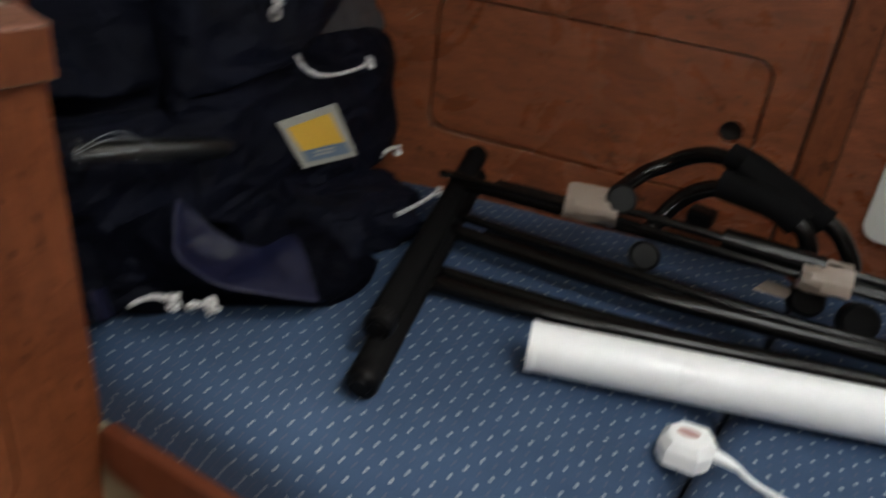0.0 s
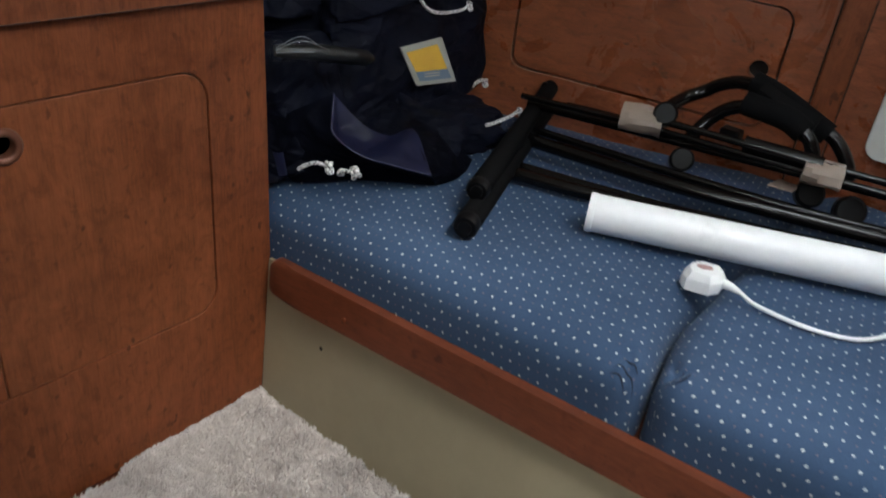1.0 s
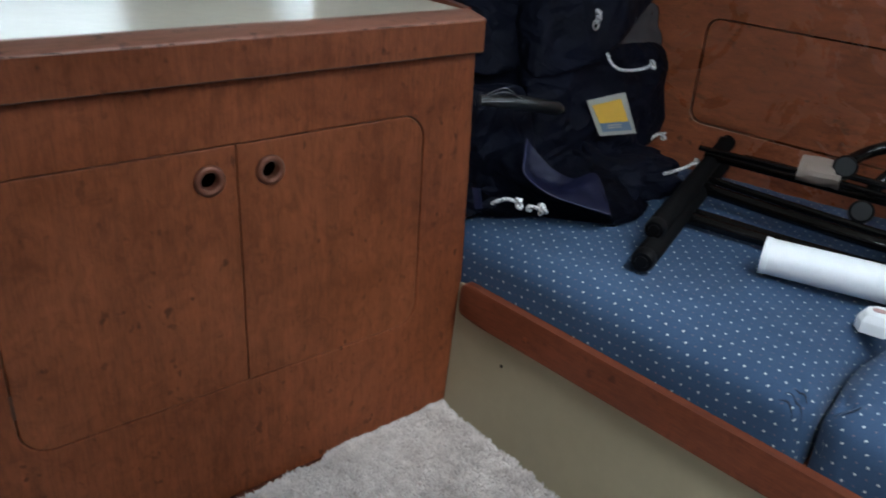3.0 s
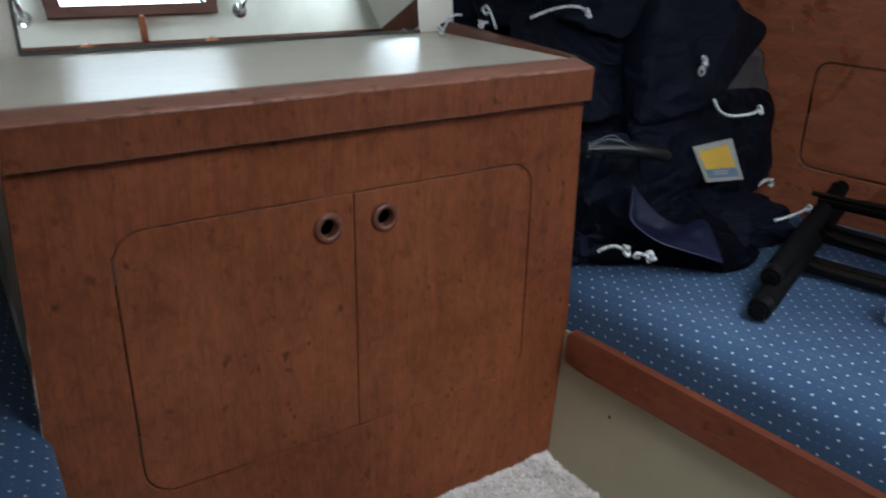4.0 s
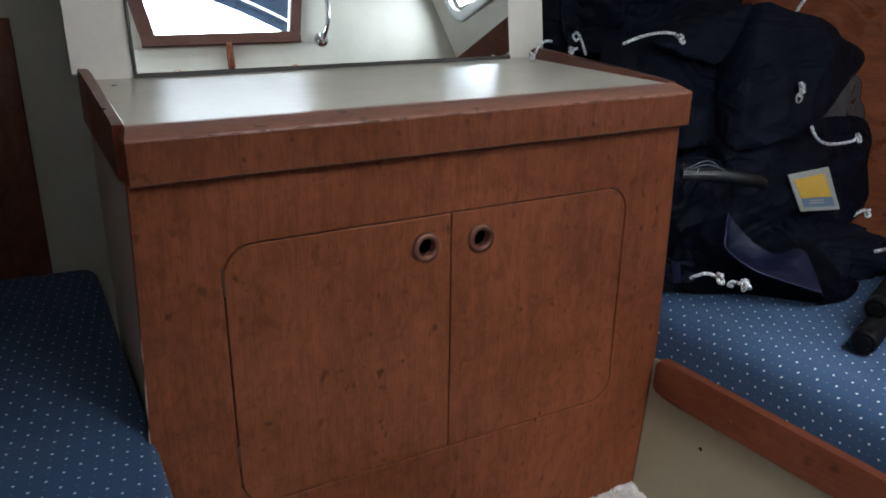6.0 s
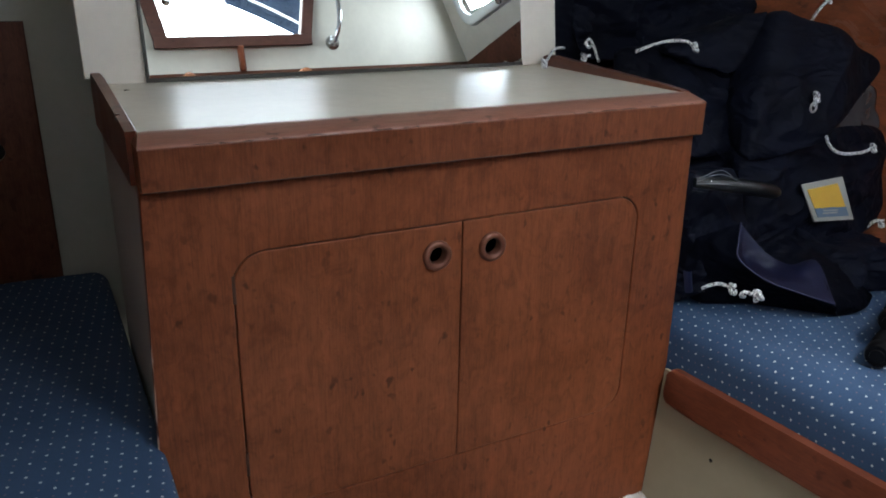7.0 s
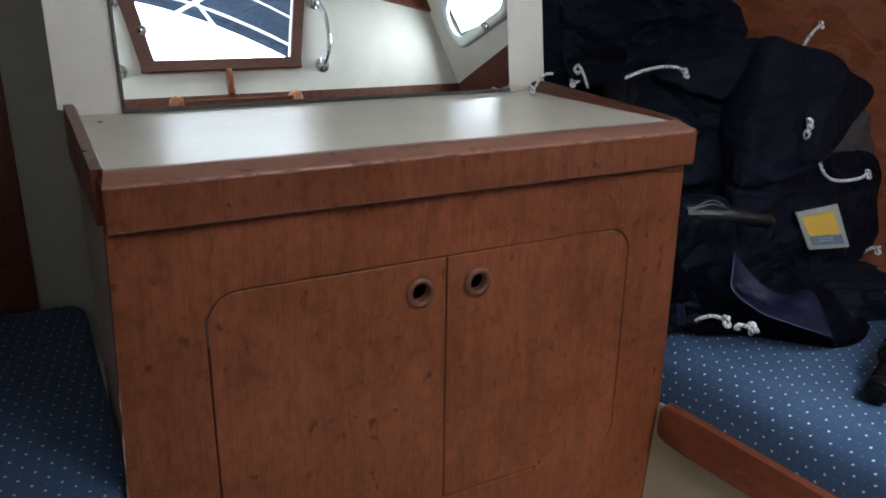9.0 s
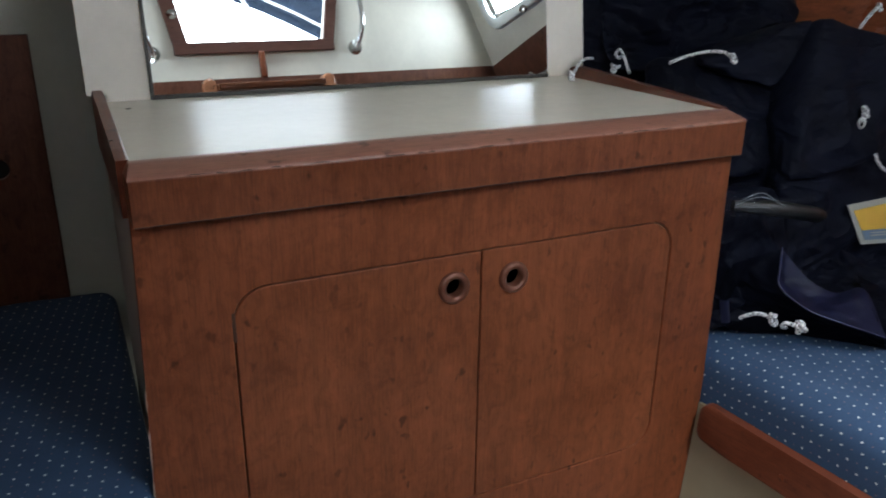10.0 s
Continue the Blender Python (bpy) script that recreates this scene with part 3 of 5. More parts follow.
# ---- the cabinet ----
def cabinet():
    c = thing("cabinet", (0, 1.08, 0), "reddish mahogany two-door cabinet with a cream laminate counter", "cabinet")
    edge = [(-0.497, 0.0), (0.480, 0.0), (0.508, 0.33), (0.503, 0.60), (0.4985, 0.84), (-0.508, 0.84), (-0.515, 0.62), (-0.524, 0.40), (-0.516, 0.33)]
    gap = 0.0021
    opening = rounded(-0.392 - gap, 0.380 + gap, 0.262 - gap, 0.722 + gap, 0.052)
    part("front_panel", prism(edge, 0.018, lambda u, v, w: (u, FRONT + 0.018 - w, v), [opening], 0.002), WOOD, c, "worn mahogany veneer front")
    part("carcass", prism([(-0.505, 0.0), (0.49, 0.0), (0.492, 0.88), (-0.505, 0.88)], 0.5, lambda u, v, w: (u, FRONT + 0.02 + w, v)), SHADE_PAINT, c, "carcass sides toned grey-green for shade")
    part("recess", box(-0.41, 0.40, FRONT + 0.0181, FRONT + 0.0195, 0.245, 0.74), DARK, c)
    for name, outline, hx in (
            ("door", rounded(-0.392, -0.0059, 0.262, 0.722, 0.05, 8, (1, 0, 0, 1)), -0.054),
            ("door", rounded(-0.0041, 0.380, 0.262, 0.722, 0.05, 8, (0, 1, 1, 0)), 0.0535)):
        hole = circle(hx, 0.670, 0.0215)
        d = part(name, prism(outline, 0.0165, lambda u, v, w: (u, FRONT + 0.0175 - w, v), [hole], 0.0022), WOOD_DOOR, c, "mahogany veneer door with a finger hole")
        part("pull_ring", lathe([(0.0152, 0.012), (0.0152, -0.003), (0.0175, -0.006), (0.0222, -0.0064), (0.0258, -0.0035), (0.0268, 0.002), (0.0224, 0.004), (0.0215, 0.012)], (hx, FRONT, 0.669), (0, 1, 0), 32), BRONZE, d, "dark bronze finger ring", 50)
        part("finger_hole", lathe([(0.0, 0.0), (0.0146, 0.0)], (hx, FRONT + 0.011, 0.670), (0, 1, 0), 24), DARK, d)
    for z in (0.645, 0.34):
        part("hinge", box(-0.3955, -0.3905, FRONT - 0.0006, FRONT + 0.008, z, z + 0.045, 0.0005), WORN_AND_SHADE, c)
    # apron and fiddles
    apron = box(-0.507, 0.501, 0.800, 0.850, 0.833, 0.8926, 0.0016)
    part("apron", apron, WOOD_EDGE, c, "mahogany front lipping with a worn upper edge", 12)
    cap = prism([(0.800, 0.8928), (0.8012, 0.8952), (0.8045, 0.897), (0.834, 0.906), (0.840, 0.907), (0.850, 0.907), (0.850, 0.8928)], 1.008,
                lambda u, v, w: (-0.507 + w + (0.007 if w < 0.5 else -0.007) * max(0.0, min(1.0, (v - 0.895) / 0.011)), u, v))
    part("apron_bevel", cap, WOOD_SHEEN, c, "bevel of the lipping, its sheen put into a paler colour", 35)
    rng = random.Random(5)
    x = -0.505
    while x < 0.49:
        long = min(rng.uniform(0.03, 0.14), 0.4995 - x)
        part("worn_and_shade_edge", tube([(x + long * k / 4, 0.8010 + 0.0009 * rng.random(), 0.8930 + 0.0006 * rng.random()) for k in range(5)], 0.0013, 5), WORN_AND_SHADE, c, "chipped dark varnish")
        x += long + rng.uniform(0.003, 0.025)
    for z0, z1 in ((0.30, 0.395), (0.41, 0.455), (0.47, 0.54), (0.565, 0.60)):
        def corner(z):
            return -0.524 + 0.008 * abs(z - 0.40) / 0.07 if z < 0.40 else -0.524 + 0.009 * (z - 0.40) / 0.22
        part("scuff", tube([(corner(z0 + (z1 - z0) * k / 5) - 0.0004, FRONT + 0.0012 + 0.0006 * rng.random(), z0 + (z1 - z0) * k / 5) for k in range(6)], 0.0016, 6, radii=[0.0004, 0.0012, 0.0018, 0.0013, 0.0017, 0.0004]), RUBBED_AND_LIT, c, "pale bare wood where the varnish is rubbed off")
    part("counter", box(-0.497, 0.492, 0.8505, 1.345, 0.885, TOP), COUNTER, c, "glossy cream laminate counter")
    for x0, x1 in ((-0.514, -0.497), (0.490, 0.507)):
        prof = [(0.8505, 0.833), (0.8505, 0.908), (0.90, 0.9125), (1.24, 0.929), (1.30, 0.931), (1.318, 0.925), (1.328, 0.905), (1.328, 0.833)]
        part("fiddle", prism(prof, x1 - x0, lambda u, v, w, x0=x0: (x0 + w, u, v), (), 0.003), WOOD_SIDE, c, "mahogany side fiddle")
    # dark strips paint the shade along the apron's lower edge
    for x0, x1 in ((-0.505, -0.21), (-0.205, 0.12), (0.13, 0.499)):
        part("worn_and_shade_edge", tube([(x0 + (x1 - x0) * k / 12, 0.8008, 0.8336 + 0.0006 * rng.random()) for k in range(13)], 0.0013, 5), WORN_AND_SHADE, c)
    part("screw_hole", lathe([(0.0, 0.0006), (0.005, 0.0005), (0.0055, -0.001)], (-0.462, 1.25, TOP), (0, 0, 1), 12), DARK, c)
    return c


cabinet()


def mirror():
    m = thing("mirror", lean_place(0.0, 0.004, 0.001), "frameless mirror screwed to the cream bulkhead", "mirror")
    part("glass", prism(rounded(-0.410, 0.438, 0.004, 0.62, 0.004, 2), 0.005, lambda u, v, w: lean_place(u, v, w + 0.001), (), 0.0008), MIRROR, m, "silvered mirror glass")
    part("edge_strip", prism([(-0.4155, -0.001), (0.4385, -0.001), (0.4385, 0.0075), (-0.4155, 0.0075)], 0.009, lambda u, v, w: lean_place(u, v, w), (), 0.001), DARK_STRIP, m, "dark metal channel")
    part("edge_strip", prism([(-0.4155, 0.0075), (-0.4095, 0.0075), (-0.4095, 0.62), (-0.4155, 0.62)], 0.008, lambda u, v, w: lean_place(u, v, w), (), 0.001), DARK_STRIP, m, "dark metal channel")
    for u, v in ((-0.363, 0.148), (0.377, 0.148), (-0.363, 0.55), (0.377, 0.55)):
        part("mirror_screw", lathe([(0.0, 0.0075), (0.004, 0.0068), (0.0075, 0.0042), (0.009, 0.0)], lean_place(u, v, 0.0061), (0, -math.cos(LEAN), math.sin(LEAN)), 20), CHROME, m, "domed chrome screw cap", 60)
    return m


mirror()


# ---- companionway, seen in the mirror ----
SKY_GLOW = bpy.data.materials.new("overcast_sky")
SKY_GLOW.use_nodes = True
glow = SKY_GLOW.node_tree.nodes
glow.remove(glow["Principled BSDF"])
shine = glow.new("ShaderNodeEmission")
shine.inputs[0].default_value, shine.inputs[1].default_value = (0.95, 0.98, 1.0, 1), 2.6
SKY_GLOW.node_tree.links.new(shine.outputs[0], glow["Material Output"].inputs[0])
structure("backdrop", box(-9, 10, -7.2, -7.1, -2, 9), SKY_GLOW, "white overcast sky beyond the cockpit", "sky")
STEP = wood("varnished_step", (0.30, 0.125, 0.065), "x", (0.12, 0.22), 0.3)
TREAD = wood("dark_varnished_tread", (0.110, 0.036, 0.018), "x", (0.10, 0.18), 0.3, 0.3, 0.5)
COVER = canvas("grey_blue_hood_canvas", (0.028, 0.045, 0.075), (0.045, 0.068, 0.11))
TAPE_WHITE = plain_paint("white_webbing", (0.75, 0.76, 0.78), 0.7)


def strip(a, b, wide, thick, y, mat, name, parent, bevel=0.003, label=""):
    """A batten from a to b (x, z) on a plane across the boat, standing out towards the cabin."""
    a, b = Vector(a), Vector(b)
    d = (b - a).normalized()
    n = Vector((-d.y, d.x)) * wide
    bm = prism([tuple(a), tuple(b), tuple(b + n), tuple(a + n)], thick, lambda u, v, w: (u, y + w, v), (), bevel)
    return part(name, bm, mat, parent, label)


def companionway():
    f = thing("companionway_surround", (0.275, AFT, 1.345), "mahogany surround of the open companionway", "doorway")
    in_bl, in_br, in_tr, in_tl = (Vector(p) for p in HATCH)
    strip(in_bl + Vector((-0.06, 0.0)), in_br + Vector((0.05, 0.0)), -0.05, 0.022, AFT, WOOD_SHADE, "sill", f)
    for name, a, b, w in (("jamb", in_bl, in_tl, 0.062), ("jamb", in_tr, in_br, 0.052)):
        strip(a, b, w, 0.02, AFT + 0.0004, WOOD_SHADE, name, f)
    strip(in_tl + Vector((-0.06, 0)), in_tr + Vector((0.06, 0)), 0.05, 0.02, AFT, WOOD_SHADE, "head", f)
    c = solo("turn_button", box(0.270, 0.301, AFT, AFT + 0.028, 1.232, 1.352, 0.010, 3), WOOD, (0.285, AFT, 1.232), "small mahogany turn button under the companionway", "catch", smooth=40)
    for x, side in ((0.742, 1), (-0.185, -1)):
        h = thing("grab_handle", (x, AFT, 1.35), "chromed grab handle beside the companionway", "handle", "grab handles")
        z0, z1 = 1.355, 1.655
        bow = smooth_path([(x, AFT + 0.004, z0), (x + side * 0.004, AFT + 0.035, z0 + 0.008), (x + side * 0.022, AFT + 0.062, z0 + 0.07), (x + side * 0.03, AFT + 0.066, 0.5 * (z0 + z1)),
                           (x + side * 0.022, AFT + 0.062, z1 - 0.07), (x + side * 0.004, AFT + 0.035, z1 - 0.008), (x, AFT + 0.004, z1)], 5)
        part("bar", tube(bow, 0.012, 14), CHROME, h, "", 60)
        for z in (z0, z1):
            part("flange", lathe([(0.0, 0.012), (0.016, 0.011), (0.02, 0.006), (0.034, 0.004), (0.036, 0.0)], (x, AFT, z), (0, 1, 0), 24), CHROME, h, "", 40)
    # ladder
    l = thing("companionway_ladder", (0.29, AFT + 0.10, 0), "varnished companionway ladder with rounded stiles", "ladder")
    for x in (0.022, 0.555):
        pts = [(x + 0.03 * math.cos(radians(a)) , 1.226 - 0.03 + 0.03 * math.sin(radians(a))) for a in range(0, 181, 20)]
        outline = pts + [(x - 0.03, 0.0), (x + 0.03, 0.0)]
        part("stile", prism(outline, 0.07, lambda u, v, w: (u, AFT + 0.055 + w + 0.16 * (1 - v / 1.226), v), (), 0.012), STEP, l, "", 40)
    for z in (1.195, 0.90, 0.60, 0.30):
        dy = 0.16 * (1 - z / 1.226)
        part("step", box(0.053, 0.524, AFT + 0.05 + dy, AFT + 0.17 + dy, z - 0.028, z, 0.006), TREAD, l, "glossy varnished step")


companionway()


def port_window(side, label):
    def f(u, v, w):
        x = 1.487 - 0.345 * (v - 1.235) + w
        return (x if side > 0 else 2 * MID - x, u, v)
    p = thing("port_window", f(-0.33, 1.60, 0), label, "window", "cabin ports")
    ring = prism(raked(rounded(-0.635, -0.025, 1.463, 1.737, 0.115)), 0.02, lambda u, v, w: f(u, v, 0.004 - w), [raked(rounded(-0.585, -0.075, 1.513, 1.687, 0.078))], 0.007)
    part("rim", ring, CHROME_SOFT, p, "brushed metal rim", 50)
    return p


CHROME_SOFT = material("brushed_aluminium", 0.33, 0.9, (0.55, 0.58, 0.61))
port_window(1, "oblong port with a brushed metal rim in the cabin side")
port_window(-1, "unseen oblong port with a brushed metal rim, port cabin side")
structure("beam_aft", prism([(MID - 1.12, 1.60), (MID, 1.86), (MID + 1.12, 1.60), (MID + 1.12, 1.66), (MID, 1.925), (MID - 1.12, 1.66)], 0.03, lambda u, v, w: (u, AFT + 0.001 + w, v)), WOOD_EDGE, "mahogany beam under the roof's aft end", "beam")


def hood():
    h = thing("spray_hood", (0.4, -1.6, 1.5), "grey-blue canvas spray hood with white piping over the cockpit", "canopy")
    def low(x):
        return 1.885 - 0.15 * x - 0.27 * x * x
    bm = bmesh.new()
    n = 40
    xs = [-0.55 + 2.1 * k / n for k in range(n + 1)]
    rows = [[bm.verts.new((x, -1.6 - bulge - 0.05 * math.sin(3 * x), (low(x) if lift == 0 else low(x) * (1 - lift) + 2.5 * lift) + 0.0)) for x in xs] for lift, bulge in ((0, 0), (0.12, 0.03), (0.4, 0.12), (1, 0.35))]
    for a, b in zip(rows, rows[1:]):
        for k in range(n):
            bm.faces.new((a[k], a[k + 1], b[k + 1], b[k]))
    bmesh.ops.solidify(bm, geom=bm.faces[:], thickness=0.006)
    part("canvas", bm, COVER, h, "", 60)
    part("piping", tube([(x, -1.6 + 0.012 - 0.05 * math.sin(3 * x), low(x) + 0.07 + 0.015 * x) for x in xs], 0.008, 8), TAPE_WHITE, h, "white piping")
    part("piping", tube([(x, -1.6 + 0.012 - 0.05 * math.sin(3 * x), low(x) + 0.24 + 0.02 * x) for x in xs], 0.006, 8), TAPE_WHITE, h, "white piping")
    for x in (-0.52, 1.52):
        part("pole", tube([(x, -1.95, 2.48), (x, -1.72, 1.9), (x, -1.6, 1.271)], 0.014, 10), CHROME, h, "metal hoop leg")
    for a, b in (((0.32, -1.57, 1.93), (0.45, -1.57, 1.72)), ((0.22, -1.56, 1.80), (0.42, -1.56, 1.90))):
        part("strap", tube([a, b], 0.010, 8), TAPE_WHITE, h, "white strap")


hood()
structure("deck", box(-3, 4, -6.9, -0.785, 1.22, 1.27), WHITE, "white cockpit deck outside the companionway", "deck")


# ---- the carpet ----
def carpet():
    rng = np.random.default_rng(4)
    c = thing("carpet", (0.0, 0.05, 0.0), "beige shaggy carpet on the cabin sole with a ragged edge", "carpet")
    bm = bmesh.new()
    n, k = 70, 60
    def edge(x):
        return 0.812 - 0.02 * max(0.0, min(1.0, (0.17 - x) / 0.03)) + 0.006 * noise.noise(Vector((x * 40, 0, 0)))
    vs = [[bm.verts.new((-0.488 + 0.962 * i / n, -0.72 + (edge(-0.488 + 0.962 * i / n) - 0.004 + 0.72) * j / k, 0.001 + 0.004 * noise.noise(Vector((i * 0.35, j * 0.35, 0))))) for j in range(k + 1)] for i in range(n + 1)]
    for i in range(n):
        for j in range(k):
            bm.faces.new((vs[i][j], vs[i + 1][j], vs[i + 1][j + 1], vs[i][j + 1]))
    part("backing", bm, CARPET, c, "", 80)
    # pile
    count = 75000
    x = rng.uniform(-0.30, 0.476, count)
    y = rng.uniform(0.10, 1.0, count) ** 0.8 * 0.83
    y = np.minimum(y, [edge(a) + rng.uniform(-0.01, 0.006) for a in x])
    lump = np.array([noise.noise(Vector((a * 9, b * 9, 3))) for a, b in zip(x, y)])
    near = np.clip((y - 0.785) / 0.02, 0, 1)
    tuft = np.array([noise.noise(Vector((a * 38, b * 38, 7))) for a, b in zip(x, y)])
    h = rng.uniform(0.006, 0.0100, count) + 0.006 * lump + 0.0055 * tuft + 0.004 * near
    turn, leanx, leany = rng.uniform(0, 6.28, count), rng.normal(0, 0.003, count) + 0.006 * lump + 0.005 * tuft, rng.normal(0, 0.003, count) + 0.004 * lump + 0.006 * near
    r = rng.uniform(0.0014, 0.0028, count)
    verts = np.zeros((count, 6, 3))
    for q in range(3):
        a = turn + q * 2.0944
        verts[:, q] = np.stack([x + r * np.cos(a), y + r * np.sin(a), np.full(count, -0.004)], 1)
        verts[:, q + 3] = np.stack([x + leanx + 0.55 * r * np.cos(a), y + leany + 0.55 * r * np.sin(a), h], 1)
    verts = (verts.reshape(-1, 3) - np.array([0.0, 0.05, 0.0])) * K
    base = np.arange(count)[:, None] * 6
    quads = np.concatenate([base + np.array([[0, 1, 4, 3]]), base + np.array([[1, 2, 5, 4]]), base + np.array([[2, 0, 3, 5]])])
    mesh = bpy.data.meshes.new("pile")
    mesh.from_pydata(verts.tolist(), [], quads.tolist() + (base + np.array([[3, 4, 5]])).tolist())
    mesh.materials.append(CARPET)
    ob = new("tuft_layer", mesh)
    ob.parent = c
    tagged(ob, "tufted beige pile", kind="stuff")


carpet()


# ---- the bag and its cords ----
CLEAR = plain_paint("clear_window_film", (0.065, 0.07, 0.078), 0.25, 0.6)


def rope_material():
    m = material("white_flecked_cord", 0.8)
    v = coords(m)
    n = noise_of(m, v, 420.0, 1.0, 0.5)
    base_of(m, ramp(m, n, (0.40, (0.06, 0.06, 0.07)), (0.47, (0.70, 0.70, 0.70))))
    bump_of(m, n, 0.6, 0.001)
    return m


CORD = rope_material()
CORD_METAL = material("dull_nickel", 0.35, 0.8, (0.55, 0.55, 0.54))


def lump(bm, centre, radii, turn=(0, 0, 0), power=0.7, folds=0.02, seed=0, stretch=(5, 5, 9), n=120, k=80):
    """A soft stuffed volume with pressed folds, kept clear of the cushion, the cabinet and the hull."""
    rot = Euler([radians(a) for a in turn]).to_matrix()
    c = Vector(centre)
    def sp(t):
        return math.copysign(abs(t) ** power, t)
    grid = []
    for j in range(k + 1):
        v = math.pi * (j / k - 0.5)
        row = []
        for i in range(n):
            u = 2 * math.pi * i / n
            d = Vector((sp(math.cos(v)) * sp(math.cos(u)), sp(math.cos(v)) * sp(math.sin(u)), sp(math.sin(v))))
            p = rot @ Vector((d.x * radii[0], d.y * radii[1], d.z * radii[2]))
            w = c + p
            q = Vector((w.x * stretch[0], w.y * stretch[1], w.z * stretch[2])) + Vector((seed * 7.3, seed * 3.1, seed))
            q += 0.55 * noise.noise_vector(q * 0.6)
            ridge = 1 - 2.4 * abs(noise.noise(q)) ** 0.8 + 0.55 * (1 - 2.4 * abs(noise.noise(q * 2.1 + Vector((3, 1, 8))))) + 0.22 * (1 - 2.4 * abs(noise.noise(q * 4.7)))
            w += p.normalized() * folds * (ridge - 0.7)
            w.z = max(w.z, 0.4535)
            w.x = min(w.x, hull_x(w.y) - 0.008)
            if w.z < 0.935:
                w.x = max(w.x, 0.513 if w.y > 0.795 else 0.53)
            elif w.y > 1.28:
                w.x = max(w.x, 0.548)
            w.y = min(w.y, 1.64)
            row.append(bm.verts.new(w))
        grid.append(row)
    for a, b in zip(grid, grid[1:]):
        for i in range(n):
            bm.faces.new((a[i], a[(i + 1) % n], b[(i + 1) % n], b[i]))
    bmesh.ops.remove_doubles(bm, verts=bm.verts, dist=1e-5)
    return bm


def knot(bm, centre, size, turn=0.0):
    pts = []
    for k in range(37):
        t = 2 * math.pi * k / 36
        p = Vector((math.sin(t) + 2 * math.sin(2 * t), math.cos(t) - 2 * math.cos(2 * t), -math.sin(3 * t))) * (size / 3.2)
        pts.append(Vector(centre) + Euler((1.2, turn, turn * 0.7)).to_matrix() @ p)
    return tube(pts, size * 0.36, 7, bm=bm)


def bag():
    b = thing("kit_bag", (0.9, 1.05, 0.45), "big crumpled navy canvas kit bag with white cords", "bag")
    shells = []
    def add(name, label, mat, *spec, **more):
        bm = bmesh.new()
        lump(bm, *spec, **more)
        shells.append(BVHTree.FromBMesh(bm))
        return part(name, bm, mat, b, label, 70)
    def pillow(name, label, corners, swell, back, folds, seed, stretch=(5, 5), n=64, sharp=0.45, mat=NAVY):
        """Two cloths seamed round a four-cornered edge (low-left, low-right, up-right, up-left), swollen to the front and the back."""
        bm = bmesh.new()
        c = [Vector(q) for q in corners]
        faces = []
        for sign, depth in ((-1, swell), (1, back)):
            grid = []
            for i in range(n + 1):
                row = []
                for j in range(n + 1):
                    u, v = i / n, j / n
                    bow = 0.02 * noise.noise(Vector((u * 3, v * 3, seed)))
                    p = (c[0] * (1 - u) + c[1] * u) * (1 - v) + (c[3] * (1 - u) + c[2] * u) * v
                    p = p.lerp((c[0] + c[1] + c[2] + c[3]) / 4, 0.13 * (abs(2 * u - 1) * abs(2 * v - 1)) ** 5)
                    rim = (math.sin(math.pi * u) * math.sin(math.pi * v)) ** sharp if 0 < u < 1 and 0 < v < 1 else 0.0
                    q = Vector((p.x * stretch[0], p.z * stretch[1], seed * 4.7)) 
                    q += 0.6 * noise.noise_vector(q * 0.7)
                    wrinkle = 1 - 2.6 * abs(noise.noise(q)) ** 0.75 + 0.5 * (1 - 2.6 * abs(noise.noise(q * 2.2 + Vector((5, 2, 1))))) + 0.2 * (1 - 2.6 * abs(noise.noise(q * 5.0)))
                    p = p + Vector((bow, sign * (depth * rim + folds * (wrinkle - 0.6) * min(1.0, 1.6 * rim)), bow * 0.6))
                    p.z = max(p.z, 0.4535)
                    p.x = min(p.x, hull_x(p.y) - 0.008)
                    if p.z < 0.935:
                        p.x = max(p.x, 0.513 if p.y > 0.795 else 0.53)
                    elif p.y > 1.26:
                        p.x = max(p.x, 0.545)
                    row.append(bm.verts.new(p))
                grid.append(row)
            for i in range(n):
                for j in range(n):
                    bm.faces.new((grid[i][j], grid[i + 1][j], grid[i + 1][j + 1], grid[i][j + 1]))
        bmesh.ops.remove_doubles(bm, verts=bm.verts, dist=2e-4)
        shells.append(BVHTree.FromBMesh(bm))
        return part(name, bm, mat, b, label, 70)

    add("body", "slumped navy canvas body", NAVY, (0.97, 1.24, 0.66), (0.38, 0.30, 0.25), (4, 0, 0), 0.62, 0.026, 1, (3.5, 3.5, 7))
    pillow("top_flap", "thick peaked navy canvas flap", [(0.700, 0.880, 0.728), (0.952, 0.862, 0.768), (1.250, 0.945, 0.925), (0.845, 0.965, 1.070)], 0.040, 0.20, 0.018, 3, (3.0, 3.6))
    pillow("front_panel", "navy canvas front with a sewn badge", [(0.735, 0.845, 0.53), (1.27, 0.890, 0.505), (1.30, 0.95, 0.775), (0.72, 0.91, 0.785)], 0.034, 0.16, 0.016, 2, (4, 9))
    pillow("window", "scuffed grey clear plastic window", [(1.02, 0.930, 0.748), (1.29, 0.950, 0.745), (1.245, 0.965, 0.875), (1.04, 0.955, 0.86)], 0.016, 0.10, 0.005, 11, (6, 6), 32, 0.4, CLEAR)
    pillow("side_pocket", "", [(0.515, 0.900, 0.46), (0.72, 0.81, 0.47), (0.735, 0.90, 0.72), (0.515, 0.90, 0.735)], 0.026, 0.2, 0.012, 4, (7, 5))
    pillow("top_roll", "", [(0.590, 1.32, 0.90), (1.06, 1.19, 0.93), (1.13, 1.29, 1.12), (0.600, 1.40, 1.235)], 0.040, 0.15, 0.042, 5, (6, 9))
